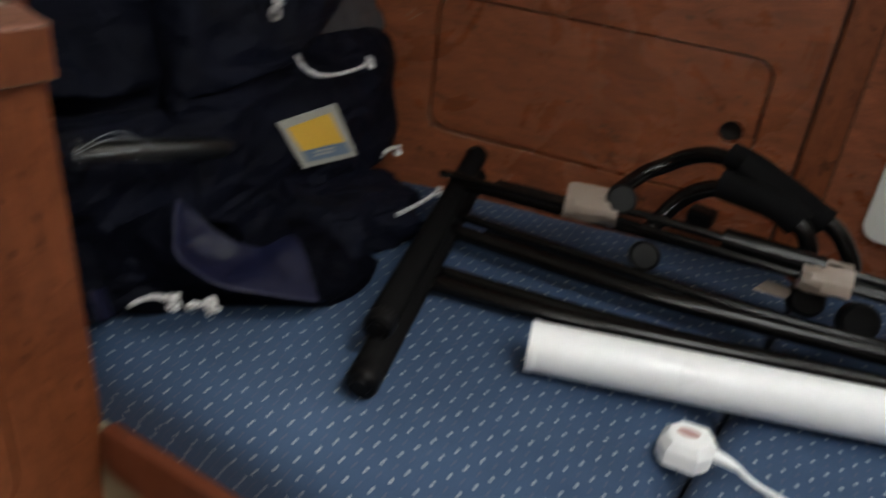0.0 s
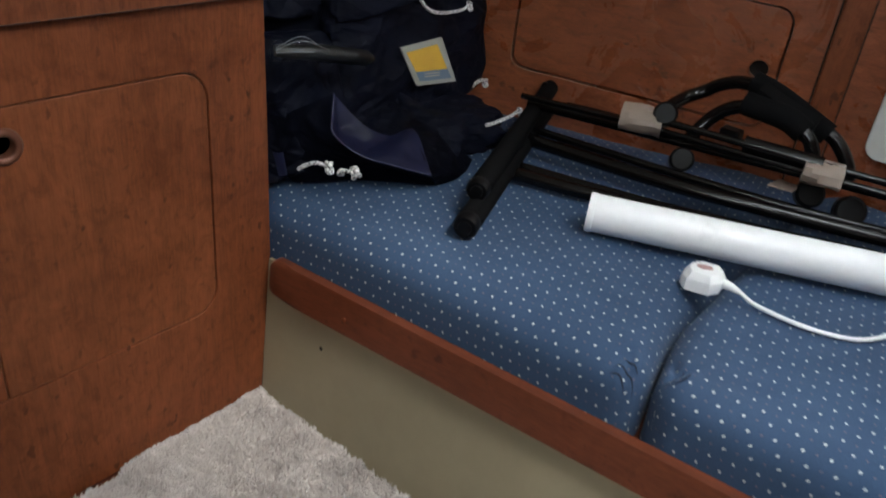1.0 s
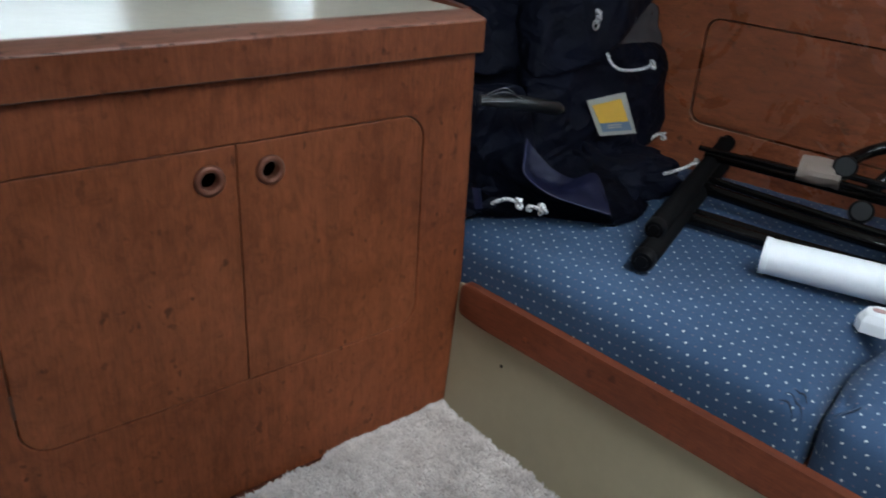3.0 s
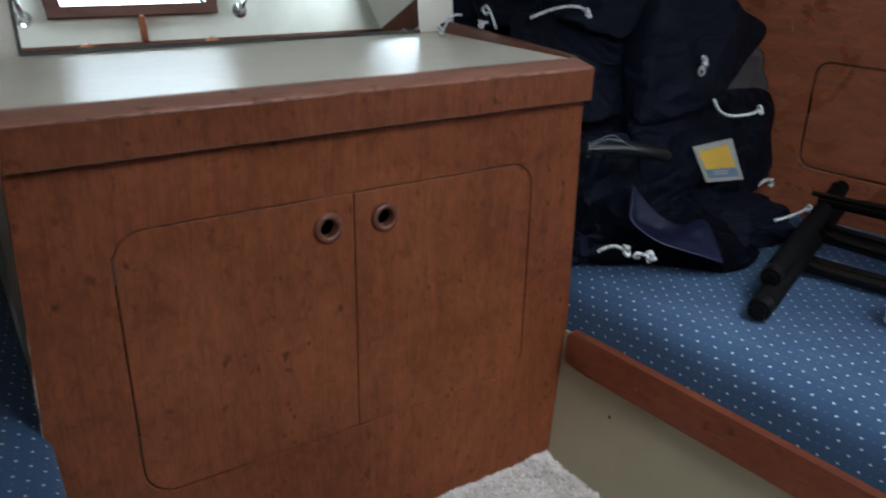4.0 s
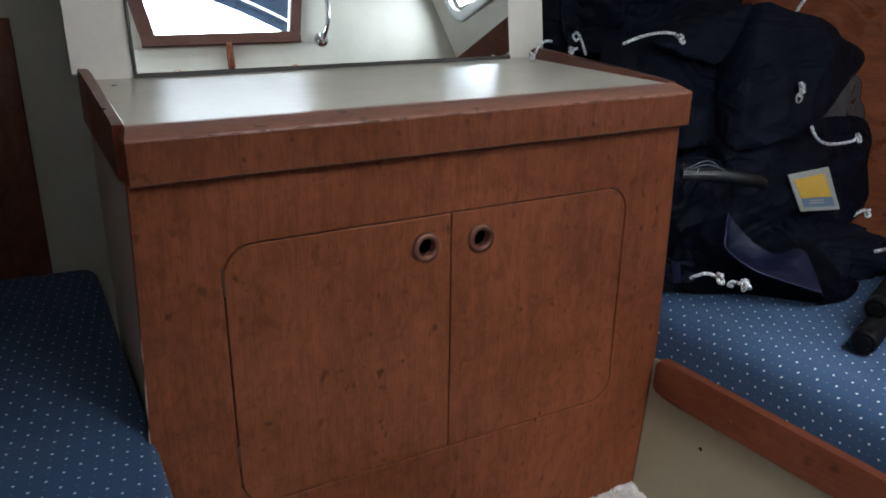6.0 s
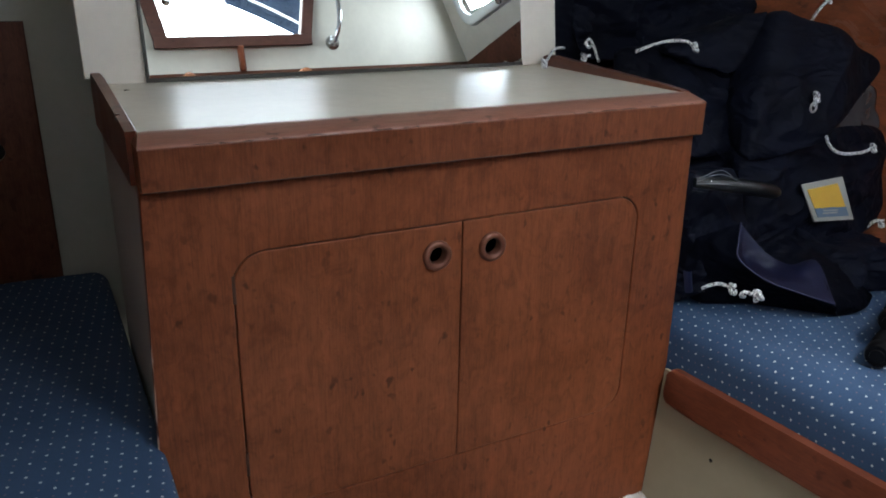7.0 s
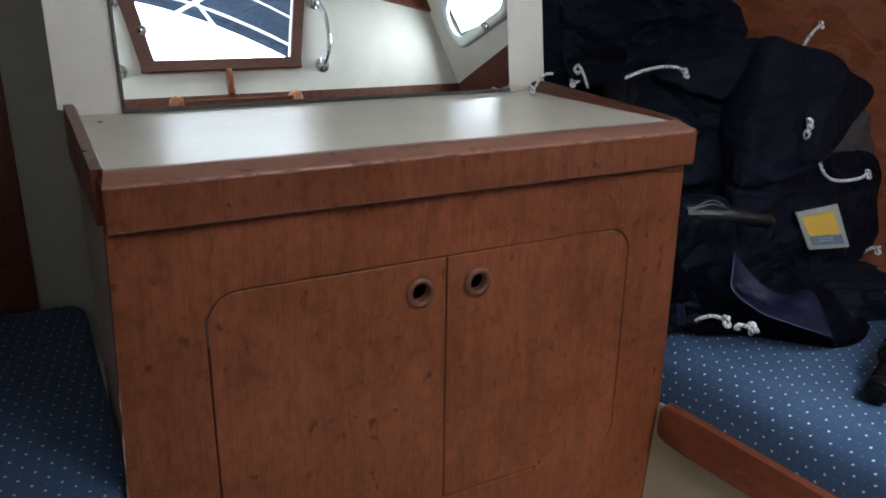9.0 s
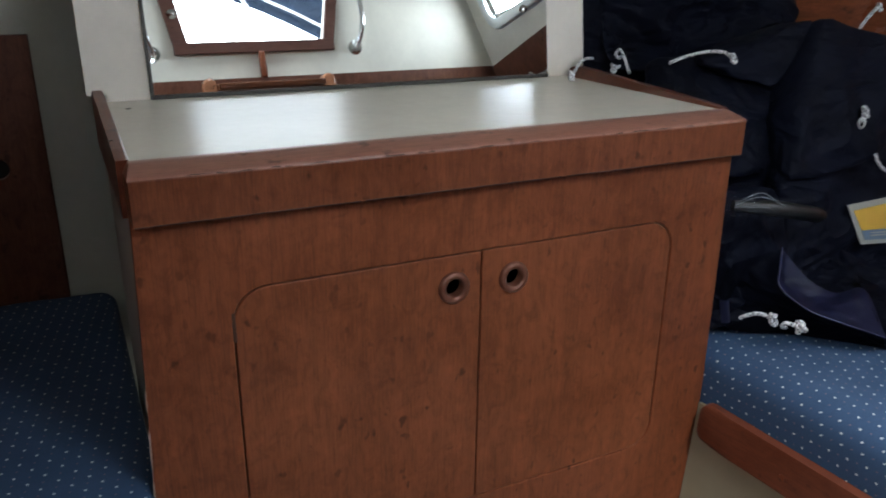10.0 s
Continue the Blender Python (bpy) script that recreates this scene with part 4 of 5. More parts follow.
    pillow("collar", "gathered collar of the bag", [(0.525, 0.98, 0.745), (0.84, 0.95, 0.735), (0.83, 1.07, 0.965), (0.60, 1.20, 0.955)], 0.030, 0.12, 0.022, 6, (9, 5))
    pillow("gusset", "", [(0.655, 1.10, 0.955), (0.770, 0.985, 0.905), (0.862, 0.985, 1.052), (0.770, 1.02, 1.015)], 0.012, 0.10, 0.010, 8, (7, 6), 40)
    add("lower_fold", "crumpled lower fold", NAVY, (0.97, 0.885, 0.492), (0.20, 0.19, 0.060), (0, 4, -4), 0.7, 0.030, 6, (6, 8, 12))
    add("lower_fold", "", NAVY, (0.615, 0.955, 0.492), (0.10, 0.11, 0.06), (0, 0, -25), 0.75, 0.026, 7, (8, 8, 12))

    add("inner_roll", "", NAVY, (0.70, 1.49, 0.98), (0.16, 0.14, 0.30), (0, 0, 0), 0.7, 0.02, 9, (6, 6, 8))

    def front(x, z, default=0.9):
        """The nearest of the bag's surfaces at that width and height."""
        best = None
        for s in shells:
            hit = s.ray_cast(Vector((x, 0.2, z)), Vector((0, 1, 0)), 2.0)
            if hit[0] is not None and (best is None or hit[0].y < best):
                best = hit[0].y
        return default if best is None else best

    def sheet(name, label, corners, mat, lift, thick, n=14, swell=0.0, same=None):
        """A cloth laid on the bag's front between four corners (x, z): low-left, low-right, up-right, up-left."""
        bm = bmesh.new()
        c = [Vector(q) for q in corners]
        rows = []
        spots = [c[0] * (1 - s) * (1 - t) + c[1] * s * (1 - t) + c[2] * s * t + c[3] * (1 - s) * t for s in (0.1, 0.5, 0.9) for t in (0.1, 0.5, 0.9)]
        seen = np.array([front(q.x, q.y) for q in spots])
        seen = np.clip(seen, np.median(seen) - 0.010, np.median(seen) + 0.010)
        flat = np.linalg.lstsq(np.array([(q.x, q.y, 1) for q in spots]), seen, rcond=None)[0]
        if same is not None:
            flat = np.array(same)
        for w in (lift, lift + thick):
            rows.append([[None] * (n + 1) for _ in range(n + 1)])
            for i in range(n + 1):
                for j in range(n + 1):
                    s, t = i / n, j / n
                    p = (c[0] * (1 - s) + c[1] * s) * (1 - t) + (c[3] * (1 - s) + c[2] * s) * t
                    y = float(flat @ np.array((p.x, p.y, 1.0))) - 0.004 - w - swell * math.sin(math.pi * s) * math.sin(math.pi * t)
                    rows[-1][i][j] = bm.verts.new((p.x, y, p.y))
        for r in rows:
            for i in range(n):
                for j in range(n):
                    bm.faces.new((r[i][j], r[i + 1][j], r[i + 1][j + 1], r[i][j + 1]))
        ring = [(i, 0) for i in range(n)] + [(n, j) for j in range(n)] + [(i, n) for i in range(n, 0, -1)] + [(0, j) for j in range(n, 0, -1)]
        for a, d in zip(ring, ring[1:] + ring[:1]):
            bm.faces.new((rows[0][a[0]][a[1]], rows[0][d[0]][d[1]], rows[1][d[0]][d[1]], rows[1][a[0]][a[1]]))
        ob = part(name, bm, mat, b, label, 60)
        planes[ob.name] = flat
        return ob

    planes = {}
    # shiny lining that spills out at the foot
    crest = smooth_path([(0.652, 0.806, 0.634), (0.630, 0.786, 0.602), (0.620, 0.770, 0.570), (0.640, 0.715, 0.541), (0.688, 0.672, 0.522), (0.746, 0.627, 0.502)], 8)
    inner = smooth_path([(0.665, 0.808, 0.623), (0.68, 0.792, 0.599), (0.705, 0.768, 0.569), (0.745, 0.741, 0.548), (0.792, 0.715, 0.557), (0.752, 0.629, 0.501)], 8)
    foot = smooth_path([(0.570, 0.845, 0.60), (0.563, 0.858, 0.53), (0.585, 0.845, 0.457), (0.680, 0.778, 0.456), (0.745, 0.712, 0.456), (0.800, 0.654, 0.456)], 8)
    def draped(near_line, far_line, across, sag, swell):
        """A cloth between two lines, hollow or swollen in between."""
        bm = bmesh.new()
        n = len(near_line) - 1
        rows = []
        for k, (p, q) in enumerate(zip(near_line, far_line)):
            a = k / n
            row = []
            for j in range(across + 1):
                t = j / across
                v = p.lerp(q, t)
                dip = sag(a) * math.sin(math.pi * t) ** 1.3
                crinkle = (0.0045 * noise.noise(Vector((v.x * 26, v.y * 26, v.z * 40))) + 0.002 * noise.noise(v * 70)) * math.sin(math.pi * t) * min(1.0, 5 * a, 6 * (1 - a))
                row.append(bm.verts.new(v + dip * swell + Vector((0, -crinkle, crinkle))))
            rows.append(row)
        for a, d in zip(rows, rows[1:]):
            for j in range(across):
                bm.faces.new((a[j], a[j + 1], d[j + 1], d[j]))
        bmesh.ops.solidify(bm, geom=bm.faces[:], thickness=0.003)
        return bm

    def hollow(a):
        return max(0.0, math.sin(math.pi * min(1.0, a / 0.72)))

    part("lining", draped(crest, inner, 18, hollow, Vector((0.0, 0.004, -0.010))), NAVY_SHINE, b, "shiny dark blue coated lining", 60)
    part("hem", draped([p + Vector((0, 0.002, -0.001)) for p in crest], foot, 14, lambda a: math.sin(math.pi * a), Vector((0.004, 0.026, 0.004))), NAVY, b, "", 60)
    spill = smooth_path([(0.744, 0.630, 0.499), (0.766, 0.668, 0.528), (0.788, 0.714, 0.553), (0.830, 0.765, 0.565)], 8)
    skirt = smooth_path([(0.800, 0.652, 0.456), (0.850, 0.645, 0.456), (0.905, 0.655, 0.457), (0.965, 0.685, 0.458)], 8)
    part("hem", draped(spill, skirt, 16, lambda a: 0.4 + 0.6 * math.sin(2.2 * math.pi * a) ** 2, Vector((0.0, -0.006, 0.016))), NAVY, b, "", 60)
    part("lining_edge", tube([p + Vector((0, -0.001, 0.0005)) for p in crest], 0.0018, 8), NAVY_SHINE, b, "", 60)

    tab = [Vector(p) for p in ((0.512, 0.8, 0.504), (0.529, 0.795, 0.505), (0.523, 0.8, 0.549), (0.503, 0.805, 0.553))]
    bm = bmesh.new()
    grid = [[bm.verts.new(tab[0].lerp(tab[1], i / 4).lerp(tab[3].lerp(tab[2], i / 4), j / 6) + Vector((0, -0.004 * math.sin(math.pi * i / 4), 0))) for j in range(7)] for i in range(5)]
    for i in range(4):
        for j in range(6):
            bm.faces.new((grid[i][j], grid[i + 1][j], grid[i + 1][j + 1], grid[i][j + 1]))
    bmesh.ops.solidify(bm, geom=bm.faces[:], thickness=0.003)
    part("tab", bm, NAVY_SHINE, b, "stitched blue webbing tab", 60)

    # badge
    badge = sheet("badge", "sewn badge with a yellow field over grey-blue", [(0.944, 0.585), (1.080, 0.574), (1.030, 0.680), (0.895, 0.675)], BADGE_RIM, 0.003, 0.003, 10)
    badge_top = sheet("badge_field", "yellow field", [(0.942, 0.616), (1.047, 0.608), (1.013, 0.667), (0.913, 0.662)], BADGE_YELLOW, 0.0065, 0.001, 8, same=planes[badge.name])
    badge_low = sheet("badge_band", "grey-blue band with faint pale bars", [(0.954, 0.594), (1.061, 0.585), (1.047, 0.6095), (0.941, 0.6175)], BADGE_BLUE, 0.0065, 0.001, 6, same=planes[badge.name])
    for z0 in (0.607, 0.601):
        sheet("badge_bar", "", [(0.969, z0), (1.019, z0 - 0.004), (1.018, z0 - 0.001), (0.968, z0 + 0.003)], BADGE_RIM, 0.008, 0.0006, 4, same=planes[badge.name]).parent = badge
    for part_ob in (badge_top, badge_low):
        part_ob.parent = badge
    def cord(points, r=0.005, end_knot=0.0125, start_knot=0.0, on_front=True, twist=0.6):
        pts = [Vector((x, (front(x, z, y) - 0.011) if on_front else y, z)) for x, y, z in points]
        path = [Vector(p) for p in smooth_path(pts, 7)]
        if on_front:
            skin = [front(p.x, p.z, p.y + 0.011) - 0.008 for p in path]
            for k, p in enumerate(path):
                p.y = min(skin[max(0, k - 2):k + 3])
            for _ in range(8):
                ys = [p.y for p in path]
                for k in range(1, len(path) - 1):
                    path[k].y = min(skin[k], (ys[k - 1] + 2 * ys[k] + ys[k + 1]) / 4)
            pts[-1] = path[-1]
        bm = tube(path, 0.68 * r, 9, wave=lambda k, a: 0.12 * math.sin(3 * a + 1.9 * k))
        if end_knot:
            knot(bm, pts[-1] + Vector((0, -0.004, 0)), 0.85 * end_knot, twist)
        if start_knot:
            knot(bm, pts[0] + Vector((0, -0.004, 0)), start_knot, twist + 1)
        part("cord", bm, CORD, b, "knotted white cord", 60)

    cord([(0.911, 0.832, 0.790), (0.924, 0.830, 0.770), (0.955, 0.832, 0.751), (1.008, 0.838, 0.740), (1.080, 0.846, 0.737), (1.110, 0.850, 0.743)], 0.0055, 0.0125, 0.0, False)
    cord([(0.900, 0.85, 0.850), (0.903, 0.85, 0.858), (0.907, 0.85, 0.870)], 0.006, 0.0135)
    ring = [Vector((0.900 + 0.0095 * math.cos(0.35 * k), 0.0, 0.848 + 0.0105 * math.sin(0.35 * k))) for k in range(19)]
    part("eyelet", tube([Vector((p.x, front(0.900, 0.848) - 0.004, p.z)) for p in ring], 0.0026, 8), CORD_METAL, b, "pale metal eyelet", 60)
    cord([(0.601, 1.120, 0.952), (0.632, 1.111, 0.964), (0.660, 1.080, 0.977), (0.692, 1.060, 0.977), (0.708, 1.051, 0.965)], 0.0055, 0.0125, 0.0, False)
    cord([(0.597, 1.24, 0.916), (0.595, 1.251, 0.935), (0.592, 1.26, 0.953), (0.579, 1.26, 0.967), (0.569, 1.26, 0.959), (0.579, 1.26, 0.949), (0.584, 1.255, 0.955)], 0.005, 0.0, 0.0, False)
    cord([(0.585, 1.26, 0.931), (0.575, 1.26, 0.928), (0.563, 1.26, 0.927)], 0.005, 0.012, 0.0, False)
    cord([(0.545, 1.312, 0.944), (0.515, 1.300, 0.945), (0.488, 1.284, 0.936), (0.465, 1.268, 0.921), (0.447, 1.255, 0.917)], 0.005, 0.012, 0.0, False)
    cord([(0.560, 0.80, 0.505), (0.567, 0.785, 0.517), (0.580, 0.772, 0.522), (0.595, 0.757, 0.516)], 0.0055, 0.014, 0.0, False)
    cord([(0.628, 0.748, 0.494), (0.612, 0.744, 0.500), (0.612, 0.737, 0.511), (0.630, 0.722, 0.506)], 0.0055, 0.014, 0.0, False, 1.7)
    cord([(1.025, 0.70, 0.520), (1.065, 0.70, 0.519), (1.115, 0.699, 0.522), (1.150, 0.699, 0.528)], 0.006, 0.012, 0.0, False)
    cord([(1.205, 0.885, 0.522), (1.212, 0.876, 0.535), (1.228, 0.872, 0.54), (1.245, 0.874, 0.533)], 0.007, 0.013, 0.0, False, 0.2)
    cord([(0.985, 0.98, 1.015), (1.000, 0.975, 1.043), (1.012, 0.97, 1.060), (1.022, 0.97, 1.068)], 0.0055, 0.010, 0.0, False)
    # a rubber handle wrapped in clear film
    part("grip", tube(smooth_path([(0.53, 0.83, 0.728), (0.60, 0.80, 0.722), (0.68, 0.79, 0.706), (0.742, 0.80, 0.690)], 6), 0.016, 14, radii=[0.010 + 0.005 * min(1, k / 6) for k in range(17)] + [0.012, 0.009]), BLACK_GLOSS, b, "black rubber grip", 60)
    rng = random.Random(12)
    wraps = [[rng.uniform(-0.45, 0.35) for _ in range(14)] for _ in range(30)]
    film = tube(smooth_path([(0.517, 0.826, 0.730), (0.56, 0.806, 0.729), (0.61, 0.796, 0.722), (0.655, 0.788, 0.713)], 6), 0.024, 14, 0.75, wave=lambda k, a: wraps[k][int(a * 14 / 6.284) % 14], radii=[0.022 - 0.0003 * k for k in range(19)])
    part("film_wrap", film, CLEAR_FILM, b, "crinkled clear film")
    for dz, x1, bend in ((0.010, 0.62, 0.004), (-0.002, 0.64, -0.004), (0.022, 0.60, 0.0)):
        part("film_edge", tube(smooth_path([(0.515, 0.812, 0.732 + dz * 0.3), (0.56, 0.795, 0.736 + dz + bend), (x1, 0.785, 0.722 + dz * 0.5)], 5), 0.0008, 6), FILM, b, "clear film edge", 60)
    return b


BADGE_RIM = plain_paint("pale_grey_stitching", (0.36, 0.36, 0.33), 0.8)
BADGE_YELLOW = plain_paint("yellow_cloth", (0.70, 0.42, 0.055), 0.75, 0.25)
BADGE_BLUE = plain_paint("grey_blue_cloth", (0.13, 0.19, 0.27), 0.75, 0.3)
BLACK_GLOSS = material("black_rubber", 0.4, 0.0, (0.004, 0.0045, 0.005))
FILM = material("clear_film", 0.12, 0.0, (0.20, 0.215, 0.23))
CLEAR_FILM = bpy.data.materials.new("clear_plastic_film")
CLEAR_FILM.use_nodes = True
film_nodes = CLEAR_FILM.node_tree.nodes
film_nodes.remove(film_nodes["Principled BSDF"])
film_mix, film_clear, film_gloss = (film_nodes.new("ShaderNode" + k) for k in ("MixShader", "BsdfTransparent", "BsdfGlossy"))
film_mix.inputs[0].default_value, film_gloss.inputs["Roughness"].default_value = 0.035, 0.1
for a, z in ((film_clear.outputs[0], film_mix.inputs[1]), (film_gloss.outputs[0], film_mix.inputs[2]), (film_mix.outputs[0], film_nodes["Material Output"].inputs[0])):
    CLEAR_FILM.node_tree.links.new(a, z)
bag()


# ---- things on the starboard berth ----
TAPE = plain_paint("masking_tape", (0.30, 0.235, 0.195), 0.32, 0.7)
FOAM = material("black_foam", 0.85, 0.0, (0.0045, 0.0045, 0.005))
FOAM.node_tree.nodes["Principled BSDF"].inputs["Specular IOR Level"].default_value = 0.06
bump_of(FOAM, noise_of(FOAM, coords(FOAM), 260.0, 2.0, 0.5), 0.5, 0.001)


def wrap(points, r, seed):
    """Crinkled tape wound round bars."""
    rng = random.Random(seed)
    jit = [[rng.uniform(-0.16, 0.12) for _ in range(18)] for _ in range(12)]
    return tube(points, r, 18, 0.62, wave=lambda k, a: jit[k % 12][int(a * 18 / 6.284) % 18])


def folded_stand():
    s = thing("folded_stand", (1.15, 0.3, 0.45), "folded black tubular stand with foam feet, taped bars", "stand")
    # foam-covered crossbar, two tubes one over the other
    for a, e, r in (((0.668, 0.476, 0.4765), (1.335, 0.728, 0.492), 0.0235), ((0.738, 0.508, 0.516), (1.342, 0.735, 0.538), 0.0215)):
        d = Vector(e) - Vector(a)
        part("crossbar", tube([Vector(a) + d * k for k in (0, 0.008, 0.03, 0.25, 0.5, 0.75, 1.0)], r, 18, radii=[r * 0.7, r * 0.93, r, r, r * 0.98, r * 0.96, r * 0.95]), FOAM, s, "black foam-covered crossbar", 60)
    for at, r in (((0.668, 0.476, 0.4765), 0.0225), ((0.738, 0.508, 0.516), 0.0205)):
        part("foot_cap", lathe([(0.0, 0.006), (r * 0.55, 0.006), (r * 0.6, 0.003), (r * 0.92, 0.004), (r * 1.05, -0.002), (r * 1.05, -0.022), (r * 0.9, -0.024)], at, (-0.93, -0.36, -0.03), 20), BLACK_PLASTIC, s, "ribbed black end cap", 40)
    part("end_cap", lathe([(0.0, 0.012), (0.012, 0.010), (0.016, 0.0), (0.016, -0.03), (0.0, -0.03)], (1.325, 0.735, 0.545), (0.2, 0.1, 1), 20), BLACK_PLASTIC, s, "", 40)
    bars = [
        ("bar", [(1.165, 0.685, 0.548), (1.215, 0.40, 0.552), (1.285, 0.06, 0.552), (1.35, -0.27, 0.552)], 0.0105),
        ("rod", [(1.140, 0.69, 0.570), (1.178, 0.42, 0.578), (1.222, 0.05, 0.578), (1.275, -0.30, 0.578)], 0.0070),
        ("rod", [(1.175, 0.43, 0.600), (1.235, 0.05, 0.596), (1.30, -0.30, 0.59)], 0.0080),
        ("sleeve", [(1.212, 0.195, 0.5985), (1.224, 0.12, 0.5975), (1.236, 0.045, 0.596)], 0.0165),
        ("sleeve", [(1.195, 0.60, 0.560), (1.205, 0.54, 0.562), (1.216, 0.47, 0.563)], 0.0105),
        ("rail", [(1.128, 0.66, 0.506), (1.165, 0.30, 0.506), (1.215, 0.0, 0.506), (1.315, -0.30, 0.506)], 0.009),
        ("rail", [(1.085, 0.645, 0.496), (1.130, 0.30, 0.494), (1.185, 0.08, 0.494), (1.285, -0.28, 0.494)], 0.0155),
        ("rail", [(0.985, 0.60, 0.470), (1.045, 0.35, 0.468), (1.105, 0.15, 0.468), (1.235, -0.20, 0.468)], 0.013),
        ("rail", [(0.940, 0.585, 0.474), (0.985, 0.42, 0.473), (1.045, 0.25, 0.473), (1.185, -0.10, 0.473)], 0.0145),
        ("rail", [(1.18, 0.60, 0.470), (1.215, 0.30, 0.466), (1.262, 0.08, 0.466), (1.33, -0.24, 0.466)], 0.009),
    ]
    for name, pts, r in bars:
        part(name, tube(smooth_path(pts, 5), r, 12), BLACK_METAL, s, "", 60)
    for c, r in (((1.193, 0.365, 0.612), 0.026), ((1.195, 0.306, 0.528), 0.026), ((1.262, 0.055, 0.522), 0.029), ((1.268, -0.025, 0.512), 0.031)):
        part("knob", lathe([(0.0, 0.016), (r * 0.8, 0.015), (r, 0.009), (r, -0.012), (r * 0.7, -0.016), (0.0, -0.016)], c, (-0.85, -0.35, 0.45), 20), BLACK_PLASTIC, s, "round black plastic knob", 40)
    loops = (
        [(1.215, 0.392, 0.600), (1.30, 0.372, 0.625), (1.33, 0.345, 0.642), (1.335, 0.311, 0.667), (1.332, 0.266, 0.684), (1.325, 0.205, 0.680), (1.328, 0.095, 0.640), (1.330, 0.052, 0.620), (1.328, 0.020, 0.585), (1.322, 0.004, 0.552)],
        [(1.235, 0.318, 0.560), (1.262, 0.292, 0.610), (1.270, 0.258, 0.642), (1.272, 0.215, 0.655), (1.275, 0.140, 0.652), (1.272, 0.092, 0.626), (1.270, 0.070, 0.582), (1.268, 0.066, 0.548)])
    for pts in loops:
        part("handle_loop", tube(smooth_path(pts, 6), 0.0145, 14), BLACK_METAL, s, "", 60)
    for pts, r in (([(1.330, 0.245, 0.692), (1.326, 0.190, 0.680), (1.328, 0.095, 0.640), (1.329, 0.070, 0.629)], 0.023), ([(1.271, 0.235, 0.661), (1.274, 0.150, 0.654), (1.275, 0.105, 0.636)], 0.025)):
        part("foam_grip", tube(smooth_path(pts, 6), r, 14), FOAM, s, "black foam hand grip", 60)
    web = prism([(0.225, 0.650), (0.100, 0.615), (0.090, 0.650), (0.215, 0.695)], 0.055, lambda u, v, w: (1.272 + w, u, v + 0.25 * w), (), 0.004)
    part("grip_web", web, FOAM, s, "foam sleeve joining the grips")
    t1 = Vector((1.178, 0.455, 0.588)), Vector((1.208, 0.372, 0.588))
    part("tape", wrap([t1[0].lerp(t1[1], k / 5) for k in range(6)], 0.045, 3), TAPE, s, "torn beige masking tape", 30)
    t2 = Vector((1.228, 0.075, 0.580)), Vector((1.245, 0.005, 0.580))
    part("tape", wrap([t2[0].lerp(t2[1], k / 5) for k in range(6)], 0.038, 8), TAPE, s, "torn beige masking tape", 30)
    part("tape_end", prism([(0, 0), (0.05, 0.005), (0.055, 0.028), (0.012, 0.03)], 0.002, lambda u, v, w: (1.225 + v, 0.13 - u, 0.524 + w + 0.3 * v)), TAPE, s, "loose tape end")
    part("clip", box(1.335, 1.375, 0.245, 0.29, 0.545, 0.575, 0.006), BLACK_PLASTIC, s)
    return s


folded_stand()


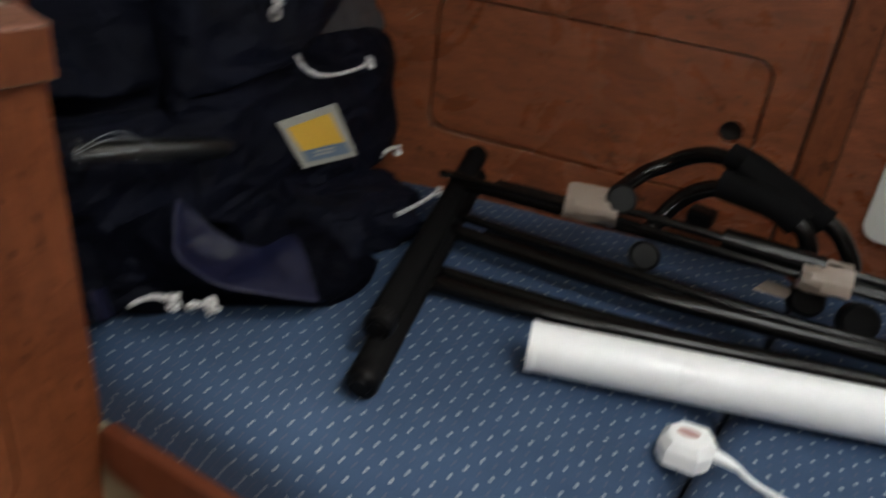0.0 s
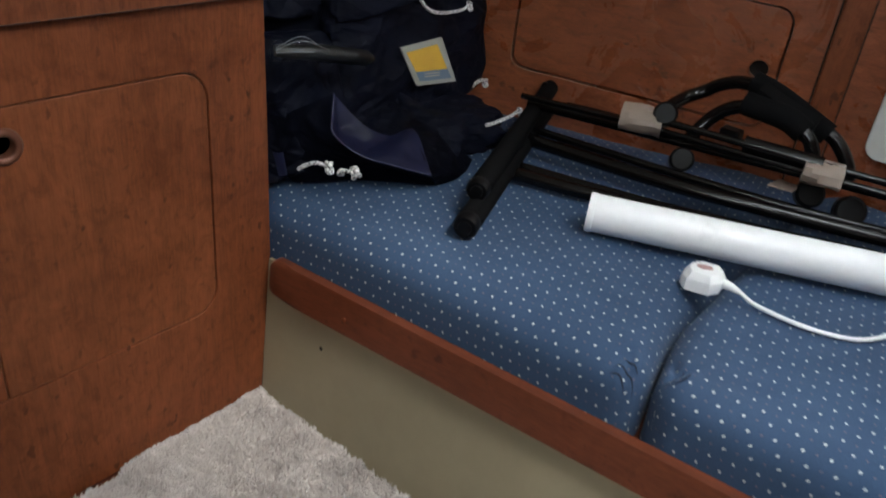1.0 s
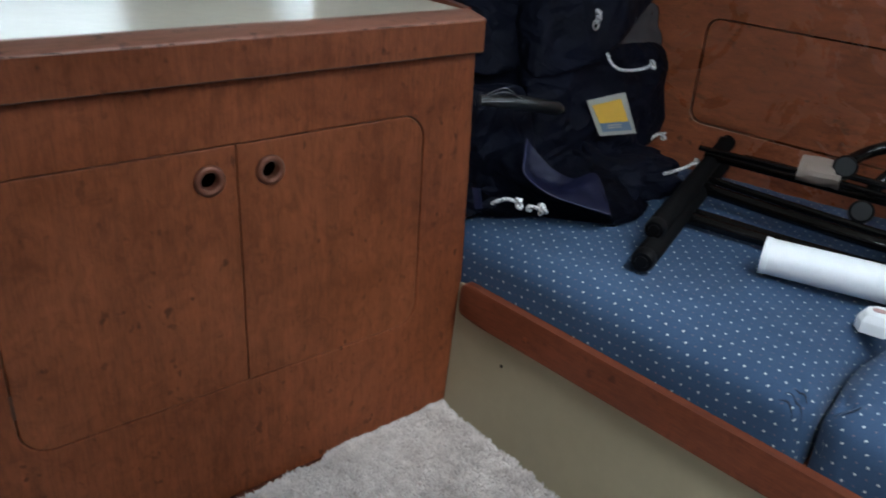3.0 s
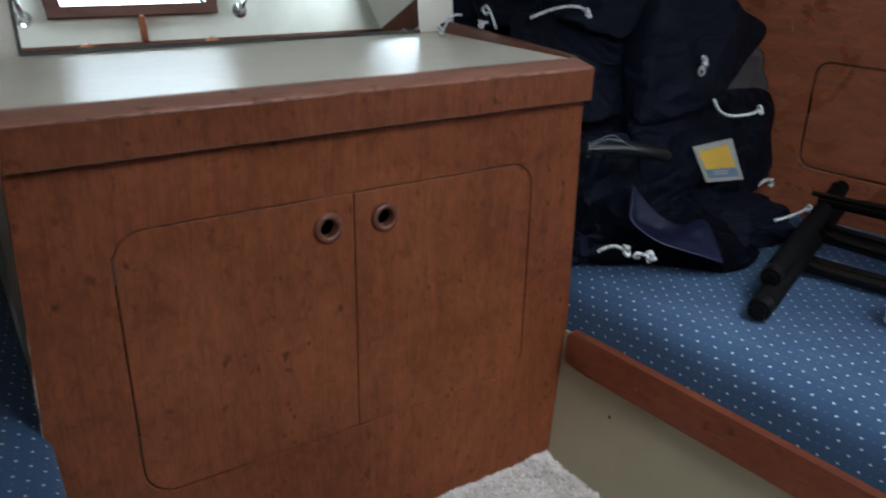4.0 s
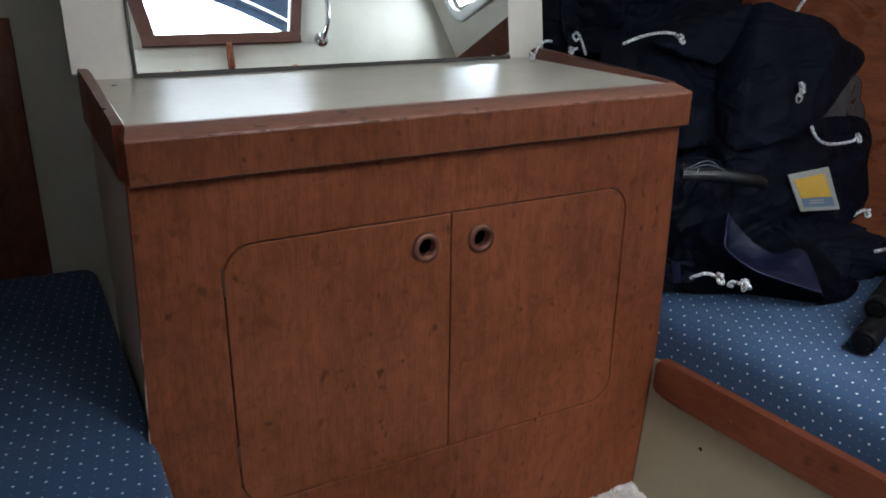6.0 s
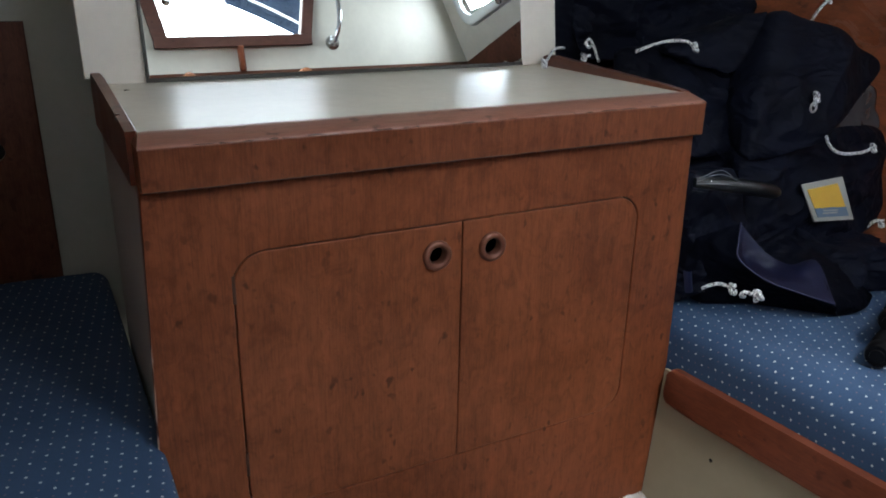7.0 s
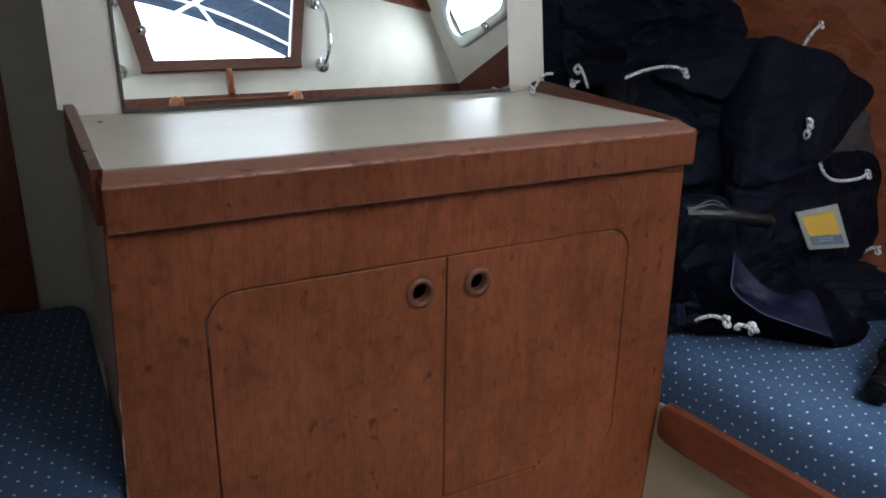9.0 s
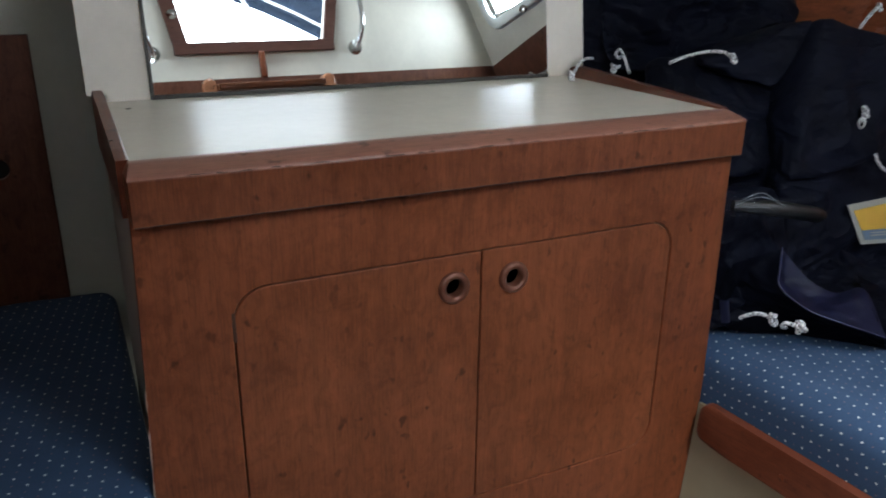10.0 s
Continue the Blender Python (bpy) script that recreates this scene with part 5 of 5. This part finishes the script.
def white_pipe():
    p = thing("plastic_pipe", (1.0, 0.1, 0.45), "white plastic pipe with a collar lying on the cushion", "pipe")
    a, b = Vector((0.882, 0.346, 0.4905)), Vector((1.198, -0.395, 0.4905))
    part("pipe_wall", tube([a.lerp(b, k / 12) for k in range(13)], 0.0365, 28, hollow=0.9), WHITE_PLASTIC, p, "", 60)
    d = (b - a).normalized()
    part("collar", tube([a - d * 0.001, a + d * 0.001, a + d * 0.010, a + d * 0.0115], 0.0385, 28, radii=[0.0372, 0.0378, 0.0378, 0.0368], hollow=0.9), WHITE_PLASTIC, p, "", 60)
    return p


WHITE_PLASTIC = plain_paint("white_pvc", (0.88, 0.89, 0.90), 0.3, 0.08)
white_pipe()


def mains_plug():
    p = thing("mains_plug", (0.862, 0.098, 0.45), "white moulded mains plug with its flex, lying on the cushion", "plug")
    u0 = Vector((0.004, -0.06)).normalized()
    side = Vector((-u0.y, u0.x))
    c = Vector((0.858, 0.099))
    hexagon = [(-0.036, -0.012), (-0.036, 0.012), (-0.020, 0.033), (0.022, 0.033), (0.036, 0.014), (0.036, -0.014), (0.022, -0.033), (-0.020, -0.033)]
    def place(u, v, w):
        q = c + u0 * u + side * v
        return (q.x, q.y, 0.4525 + w + 0.10 * u)
    part("body", prism([(0.95 * u, 0.95 * v) for u, v in hexagon], 0.022, place, (), 0.003), WHITE_PLASTIC, p, "white moulded body", 30)
    part("cap", prism([(0.95 * u, 0.95 * v) for u, v in hexagon], 0.014, lambda u, v, w: place(u * (1 - 18 * w), v * (1 - 18 * w), w + 0.0215), (), 0.002), WHITE_PLASTIC, p, "", 30)
    part("fuse_mark", prism([(0.014 * math.cos(a * 0.35) - 0.002, 0.008 * math.sin(a * 0.35)) for a in range(18)], 0.0008, lambda u, v, w: place(u, v, w + 0.0361)), PINK, p, "faded pink oval label")
    neck = [Vector(place(0.034, 0, 0.016)), Vector(place(0.05, 0, 0.013)), Vector(place(0.065, 0.0, 0.008))]
    part("flex_sleeve", tube(neck, 0.01, 12, radii=[0.009, 0.007, 0.0046]), WHITE_PLASTIC, p, "", 60)
    flex = smooth_path([neck[-1], (0.861, 0.008, 0.458), (0.857, -0.038, 0.457), (0.860, -0.085, 0.457), (0.873, -0.127, 0.457), (0.896, -0.160, 0.457), (0.945, -0.190, 0.458), (1.02, -0.22, 0.459), (1.10, -0.30, 0.459)], 7)
    part("flex", tube(flex, 0.0038, 10), WHITE_PLASTIC, p, "white flex", 60)
    return p


PINK = plain_paint("faded_pink", (0.50, 0.30, 0.29), 0.6)
mains_plug()
